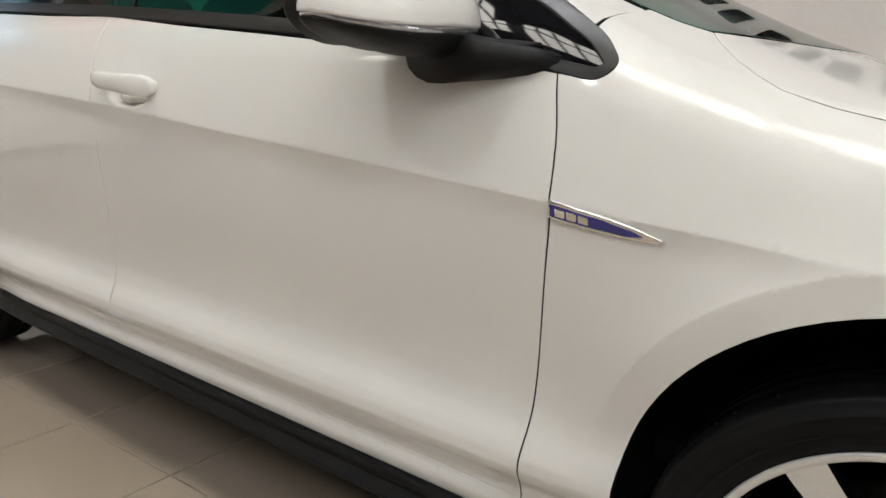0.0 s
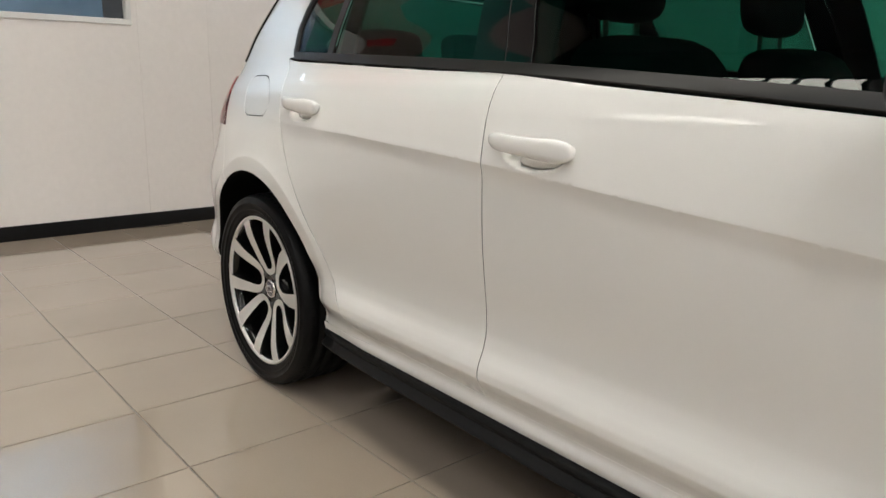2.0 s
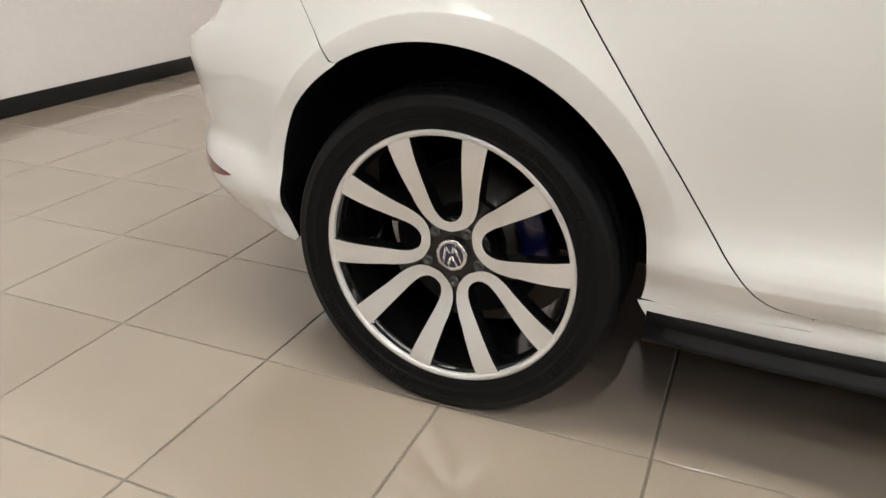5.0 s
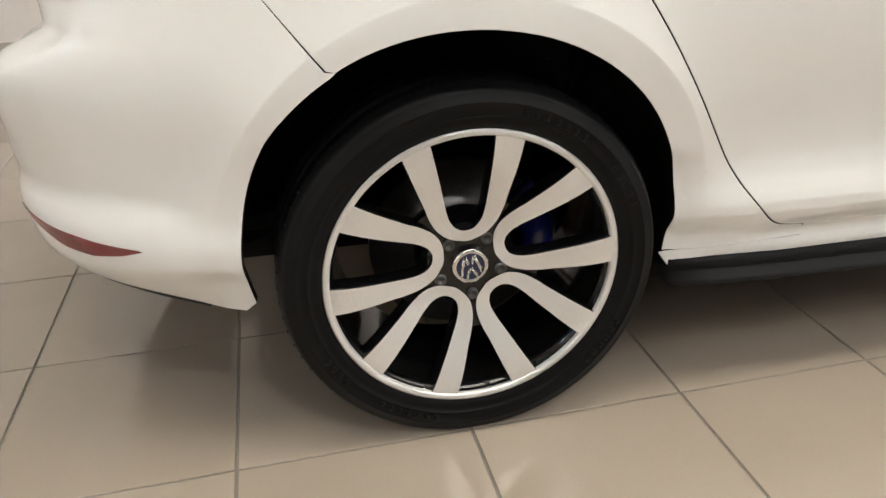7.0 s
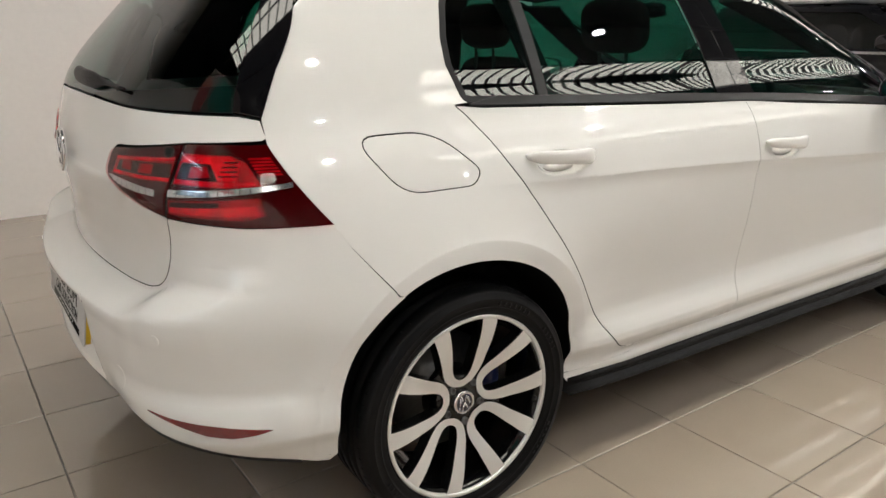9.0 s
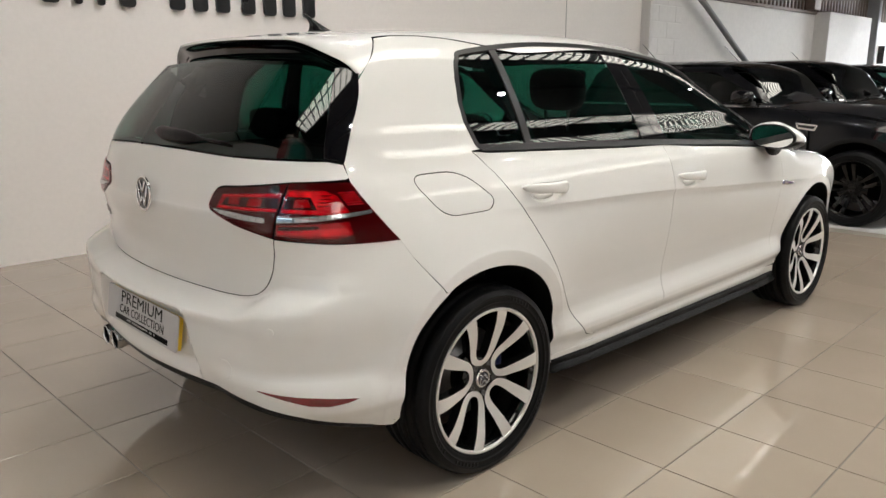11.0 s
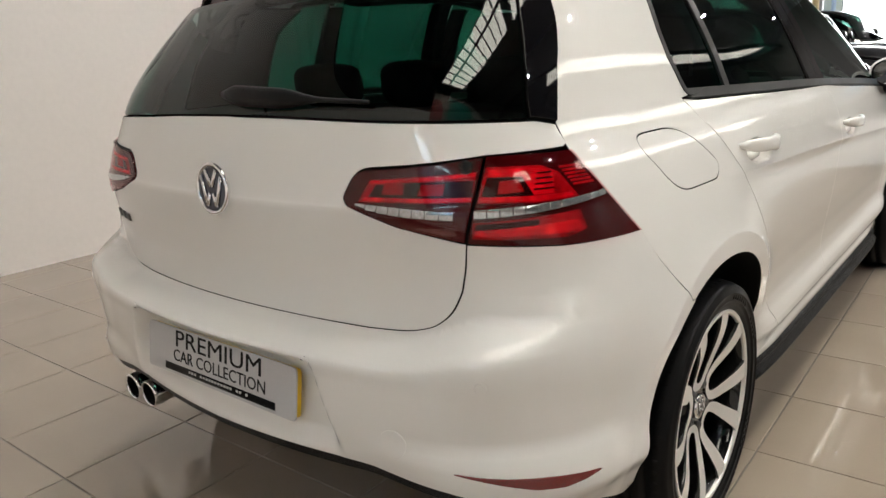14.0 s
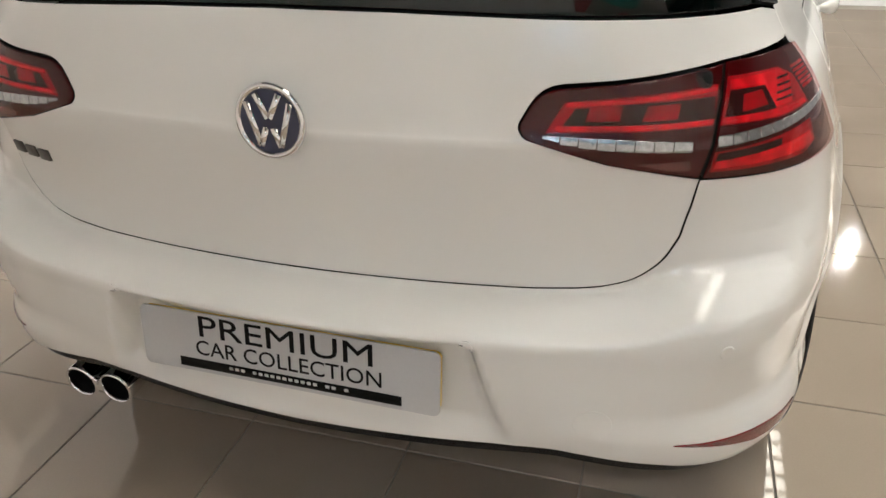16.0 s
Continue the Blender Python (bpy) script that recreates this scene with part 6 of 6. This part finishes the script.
# ---- cabin of the hatchback ----
def pillow(lo, hi, r, waist=0.0, m=None, lean=0.0):
    """A padded block: super-ellipsoid between two corners, optionally drawn in at the waist."""
    bm = bmesh.new()
    bmesh.ops.create_cube(bm, size=2.0)
    bmesh.ops.subdivide_edges(bm, edges=bm.edges[:], cuts=7, use_grid_fill=True)
    c = [(a + b) / 2 for a, b in zip(lo, hi)]
    h = [(b - a) / 2 for a, b in zip(lo, hi)]
    for v in bm.verts:
        p = v.co.copy()
        n = (abs(p.x) ** r + abs(p.y) ** r + abs(p.z) ** r) ** (1 / r)
        p /= n
        k = 1 - waist * (1 - p.z * p.z) * 0.5 + waist * 0.1
        v.co = Vector((c[0] + p.x * h[0] + lean * p.z * h[2], c[1] + p.y * h[1] * k, c[2] + p.z * h[2]))
    if m:
        bmesh.ops.transform(bm, matrix=m, verts=bm.verts)
    return bm


def front_seat(y):
    s = new("front_seat")
    s.parent = hatchback
    s.matrix_basis = Matrix.Translation((1.13, y, 0))
    tagged(s, "dark cloth front seat with headrest")
    part("seat_cushion", pillow((0.02, -0.25, 0.38), (0.54, 0.25, 0.56), 5), TRIM, s)
    part("backrest", pillow((-0.10, -0.245, 0.48), (0.10, 0.245, 1.09), 4.5, lean=-0.27), TRIM, s)
    part("headrest", pillow((-0.215, -0.135, 1.125), (-0.105, 0.135, 1.305), 3.2, lean=-0.10), TRIM, s)
    for k in (-0.06, 0.06):
        part("headrest_post", tube([(-0.155, k, 1.04), (-0.16, k, 1.16)], 0.007, 8), STEEL, s)


for y in (-0.36, 0.36):
    front_seat(y)
bench = new("rear_bench")
bench.parent = hatchback
tagged(bench, "dark cloth rear bench with headrests")
part("seat_cushion", pillow((0.22, -0.64, 0.38), (0.74, 0.64, 0.58), 6), TRIM, bench)
part("backrest", pillow((0.04, -0.64, 0.48), (0.24, 0.64, 1.02), 6, lean=-0.22), TRIM, bench)
for y, wd in ((-0.36, 0.13), (0.0, 0.11), (0.36, 0.13)):
    part("headrest", pillow((-0.06, y - wd, 1.02), (0.04, y + wd, 1.15), 3.5, lean=-0.1), TRIM, bench)
part("parcel_shelf", box((-0.52, -0.60, 0.985), (0.03, 0.60, 1.005), 0.006), TRIM, hatchback)
part("dashboard", loft([[(1.78 + dx, y, z) for dx, z in ((0.0, 0.60), (-0.02, 0.80), (0.04, 0.90), (0.20, 0.945), (0.42, 0.935), (0.50, 0.88), (0.45, 0.60))] for y in np.linspace(-0.70, 0.70, 15)]), TRIM, hatchback)
part("instrument_hood", pillow((1.70, -0.56, 0.86), (1.98, -0.18, 0.985), 3), TRIM, hatchback)
wheel_at = Matrix.Translation((1.63, -0.37, 0.90)) @ Matrix.Rotation(radians(-66), 4, "Y")
rim_pts = [(0.182 * math.cos(2 * math.pi * k / 40), 0.182 * math.sin(2 * math.pi * k / 40), 0) for k in range(41)]
sw = part("steering_wheel", moved(tube(rim_pts, 0.016, 10), wheel_at), TRIM, hatchback, "black leather steering wheel")
part("wheel_boss", moved(lathe([(0.0, 0.02), (0.06, 0.015), (0.075, -0.02), (0.05, -0.06), (0.0, -0.06)], 20, "z"), wheel_at), TRIM, sw)
for a in (0, 180, 270):
    part("wheel_spoke", moved(box((0.05, -0.016, -0.012), (0.178, 0.016, 0.004), 0.004), wheel_at @ Matrix.Rotation(radians(a + 90), 4, "Z")), TRIM, sw)
part("rear_view_mirror", pillow((1.50, -0.12, 1.245), (1.53, 0.12, 1.305), 4), BLACK_GLOSS, hatchback)
# headlining just under the roof, pillar trims and floor pan
hl = [(-0.15, 0.55), (1.25, 0.57), (1.38, 0.50), (1.42, 0.0), (1.38, -0.50), (1.25, -0.57), (-0.15, -0.55), (-0.18, 0.0)]
sheet("headlining", HATCH_SKIN, HATCH_SKIN.top, rounded(hl), TRIM, hatchback, gap=0.0, lift=-0.035, rim=0.004, grid=0.06)
for flip in (False, True):
    for xs_ in ((1.00, 1.10), (0.26, 0.33)):
        pil = rounded([(xs_[0] + 0.05, 0.98), (xs_[1] + 0.05, 0.98), (xs_[1] - 0.03, 1.36), (xs_[0] - 0.03, 1.36)])
        sheet("pillar_trim", HATCH_SKIN, HATCH_SKIN.side, pil, TRIM, hatchback, gap=0.0, lift=-0.03, rim=0.01, grid=0.03, mirror=flip)
    cq = rounded([(-0.36, 1.05), (0.02, 1.05), (0.02, 1.27), (0.10, 1.35), (-0.22, 1.35)])
    sheet("rear_pillar_trim", HATCH_SKIN, HATCH_SKIN.wrap, cq, TRIM, hatchback, gap=0.0, lift=-0.03, rim=0.01, grid=0.03, mirror=flip)
    ap = rounded([(1.40, 1.335), (1.46, 1.33), (2.16, 0.99), (2.12, 0.97)])
    sheet("screen_pillar_trim", HATCH_SKIN, HATCH_SKIN.side, ap, TRIM, hatchback, gap=0.0, lift=-0.03, rim=0.01, grid=0.03, mirror=flip)
part("cabin_floor", box((-0.55, -0.66, 0.33), (2.3, 0.66, 0.37), 0.01), TRIM, hatchback)
part("tailgate_trim", box((-0.60, -0.62, 0.50), (-0.57, 0.62, 0.98), 0.01), TRIM, hatchback)


# ---- dark cars parked in a row on the pale floor ----
GRAPHITE = surface("graphite_car_paint", (0.006, 0.0062, 0.0075), 0.30, coat=0.6, spec=0.1, vary=0.06, grain=900, rvary=0.03)
BLACK_PAINT = surface("black_car_paint", (0.003, 0.003, 0.0036), 0.22, coat=0.6, spec=0.1, vary=0.05, rvary=0.03)
CAR_GLASS = tinted_glass("smoked_glass", (0.03, 0.075, 0.062))
HEADLAMP = surface("headlamp_lens", (0.55, 0.56, 0.57), 0.10, metal=0.7, coat=1.0, vary=0.4, grain=40)


def small_car(root, paint, roof_h=1.43, bonnet_h=1.03, tall=1.0):
    """A compact car along +x, front axle at x = 2.5, rear axle at 0, cut from its own skin."""
    wz_ = curve((0.10, 0.76), (0.22, 0.80), (0.34, 0.845), (0.55, 0.86), (0.75, 0.862), (0.88, 0.85), (0.98, 0.81), (1.05, 0.775), (1.25, 0.69), (1.40, 0.60), (1.5, 0.52))
    top_ = curve((-0.8, roof_h - 0.10), (-0.4, roof_h - 0.04), (0.2, roof_h), (0.9, roof_h), (1.25, roof_h - 0.03), (1.45, roof_h - 0.10), (1.72, bonnet_h + 0.02), (1.80, bonnet_h), (2.3, bonnet_h - 0.02), (2.75, bonnet_h - 0.10), (3.1, bonnet_h - 0.22), (3.3, bonnet_h - 0.40))
    rear_ = curve((0.1, -0.60), (0.4, -0.72), (0.8, -0.74), (1.0, -0.70), (1.4, -0.50), (1.5, -0.4))
    nose_ = curve((0.1, 3.12), (0.3, 3.26), (0.55, 3.30), (0.75, 3.27), (0.95, 3.15), (1.1, 3.0))

    def F(x, y, z):
        a = np.abs(y)
        w = wz_(z) - 0.16 * step(x, 2.5, 3.4) - 0.12 * step(-x, 0.0, 0.9)
        for cx in (0.0, 2.5):
            d = np.hypot(x - cx, z - 0.34)
            w = w + 0.018 * np.exp(-((d - 0.39) / 0.07) ** 2) * step(z, 0.15, 0.3)
        f = smax(a - w, rear_(z) + 0.18 * a * a - x, 0.2)
        f = smax(f, x - nose_(z) + 0.32 * a * a, 0.25)
        return smax(f, z - (top_(x) - 0.09 * a * a), 0.09)
    B = Body(F)
    G = dict(grid=0.035)
    A_ = lambda cx, a0, a1: arc(cx, 0.385, a0, a1, cz=0.335, n=18)
    top_of = lambda x, y: float(B.top(np.array([[x, -y]]))[0, 2])
    for flip in (False, True):
        S = dict(mirror=flip, **G)
        wing = rounded([(2.05, 0.30), (2.12, 0.60), (2.10, 0.90), (1.90, 0.985), (2.3, top_of(2.3, 0.78)), (2.75, top_of(2.75, 0.72)), (3.0, 0.72), (3.0, 0.45), (2.88, 0.34), *A_(2.5, 0, 185)])
        wg = sheet("front_wing", B, B.side, wing, paint, root, **S)
        vent = rounded([(1.98, 0.865, 0.01), (2.17, 0.850, 0.01), (2.15, 0.800, 0.01), (2.0, 0.815, 0.01)])
        v = sheet("side_vent", B, B.side, vent, CHROME, wg, "chrome side vent", gap=0, lift=0.006, grid=0.03, mirror=flip)
        sheet("vent_slot", B, B.side, inset(vent, 0.014), BLACK_GLOSS, v, gap=0, lift=0.009, grid=0.03, rim=0.002, mirror=flip)
        arch_lip = rounded([*arc(2.5, 0.425, -8, 190, cz=0.335, n=24), *arc(2.5, 0.387, 190, -8, cz=0.335, n=24)])
        sheet("arch_trim", B, B.side, arch_lip, BLACK_PLASTIC, wg, "black plastic arch trim", gap=0, lift=0.010, rim=0.03, grid=0.03, mirror=flip)
        dr = rounded([(0.85, 0.30), (0.84, 0.99), (1.88, 0.99), (2.09, 0.90), (2.10, 0.60), (2.04, 0.30)])
        d_ = sheet("front_door", B, B.side, dr, paint, root, **S)
        sheet("door_handle", B, B.side, rounded([(0.92, 0.86, 0.01), (1.10, 0.855, 0.01), (1.10, 0.825, 0.01), (0.92, 0.83, 0.01)]), CHROME, d_, gap=0, lift=0.025, grid=0.03, mirror=flip)
        qr = rounded([(0.84, 0.30), (0.83, 0.99), (-0.50, 0.99), (-0.55, 0.55), (-0.40, 0.34), *A_(0.0, 180, -5)])
        sheet("rear_quarter", B, B.wrap, qr, paint, root, **S)
        win = rounded([(-0.25, 1.02, 0.03), (-0.18, 1.28, 0.05), (0.2, roof_h - 0.10), (1.10, roof_h - 0.115, 0.03), (1.68, 1.03, 0.02)])
        pil = rounded([(-0.55, 0.995), (-0.40, 1.2), (-0.25, top_of(-0.25, 0.57)), (0.3, top_of(0.3, 0.60)), (1.2, top_of(1.2, 0.58)), (1.75, 1.06), (1.88, 0.995)])
        sheet("roof_pillar", B, B.wrap, pil, paint, root, holes=[win], **S)
        sheet("side_window", B, B.side, win, CAR_GLASS, root, gap=0.003, lift=-0.004, **S)
        sheet("belt_strip", B, B.side, rounded([(-0.4, 0.988), (1.80, 0.988), (1.80, 1.006), (-0.4, 1.006)]), CHROME, root, "chrome belt line", gap=0, lift=0.006, grid=0.04, mirror=flip)
        sill = rounded([(0.42, 0.20), (2.06, 0.20), (2.06, 0.296), (0.42, 0.296)])
        sheet("sill", B, B.side, sill, BLACK_PLASTIC, root, lift=0.006, **S)
        s = 1 if flip else -1
        m = part("wing_mirror", pillow((1.42, min(s * 0.86, s * 1.04), 1.02), (1.62, max(s * 0.86, s * 1.04), 1.15), 2.6), BLACK_GLOSS, root, "gloss black wing mirror")
        part("mirror_foot", box((1.50, min(s * 0.78, s * 0.90), 1.0), (1.58, max(s * 0.78, s * 0.90), 1.04), 0.01), BLACK_PLASTIC, m)
        hp = B.front(np.array([[s * 0.60, 0.79]]))[0]
        n = Vector(B.normals(hp[None])[0])
        hm = Matrix.Translation(Vector(hp)) @ n.to_track_quat("Z", "Y").to_matrix().to_4x4()
        h_ = part("headlamp", moved(lathe([(0.0, 0.030), (0.08, 0.024), (0.115, 0.008), (0.122, -0.03)], 28, "z"), hm), HEADLAMP, root, "round clear headlamp")
        part("headlamp_ring", moved(lathe([(0.117, 0.008), (0.125, 0.016), (0.136, 0.008), (0.138, -0.03)], 28, "z"), hm), CHROME, h_)
        for cx in (0.0, 2.5):
            part("wheel_arch_liner", loft([[(cx + r * math.cos(radians(a)), s * y, 0.335 + r * math.sin(radians(a))) for r, y in ((0.384, 0.84), (0.40, 0.6), (0.02, 0.57))] for a in range(-10, 192, 12)], closed_ring=False, caps=False), DARK, root)
            wheel((cx, s * 0.785, 0.325), s, WHEEL_BLACK, WHEEL_BLACK, arms=False, parent=root, spin=11.0 + 20 * cx, r_t=0.325, r_r=0.245)
    rf_ = rounded([(-0.30, -0.56), (1.18, -0.575), (1.30, 0.0), (1.18, 0.575), (-0.30, 0.56)])
    sheet("roof", B, B.top, rf_, paint, root, **G)
    ws_ = rounded([(1.32, 0.0), (1.20, 0.57), (1.76, 0.70), (1.84, 0.0), (1.76, -0.70), (1.20, -0.57)])
    sheet("windscreen", B, B.top, ws_, CAR_GLASS, root, **G)
    bn_ = rounded([(1.86, 0.0), (1.80, 0.72), (2.3, 0.775), (2.75, 0.70), (2.98, 0.55), (3.08, 0.0), (2.98, -0.55), (2.75, -0.70), (2.3, -0.775), (1.80, -0.72)])
    sheet("bonnet", B, B.top, bn_, paint, root, **G)
    fr_ = rounded([(-0.72, 0.22), (0.72, 0.22), (0.74, 0.60), (0.70, 0.90), (-0.70, 0.90), (-0.74, 0.60)])
    fb_ = sheet("front_bumper", B, B.front, fr_, paint, root, **G)
    sheet("grille", B, B.front, rounded([(-0.36, 0.42, 0.05), (0.36, 0.42, 0.05), (0.42, 0.70, 0.05), (-0.42, 0.70, 0.05)]), BLACK_GLOSS, fb_, gap=0, lift=0.008, grid=0.04)
    rr_ = rounded([(-0.62, 0.25), (0.62, 0.25), (0.62, 0.98), (-0.62, 0.98)])
    sheet("tailgate", B, B.rear, rr_, paint, root, **G)
    part("underbody", box((-0.55, -0.58, 0.20), (3.1, 0.58, 0.32), 0.02), DARK, root)
    part("cabin_trim", pillow((-0.4, -0.60, 0.35), (1.7, 0.60, 0.99), 6), TRIM, root)
    for y in (-0.34, 0.34):
        part("seat_back", pillow((0.62, y - 0.22, 0.9), (0.80, y + 0.22, 1.22), 3), TRIM, root)


def parked(x, y, label, paint, turn=-90.0, **k):
    r = thing("parked_car", Matrix.Translation((x, y, 0)) @ Matrix.Rotation(radians(turn), 4, "Z"), label, "car", "dark cars in a row")
    small_car(r, paint, **k)
    part("roof_whip_aerial", tube([(0.1, 0.0, k.get("roof_h", 1.43) - 0.01), (-0.12, 0.0, k.get("roof_h", 1.43) + 0.20)], 0.003, 6), BLACK_PLASTIC, r)
    return r


# the near flank of the first stands at x = 5.2, its front axle at y = -0.28
parked(6.07, 2.22, "dark graphite compact car with black wheels, parked", GRAPHITE)
parked(8.25, 2.30, "black compact car parked beside the graphite one", BLACK_PAINT, roof_h=1.47, bonnet_h=1.02)
parked(10.50, 2.30, "black car parked at the far end of the row", BLACK_PAINT, roof_h=1.44, bonnet_h=1.0)

lay_floor()
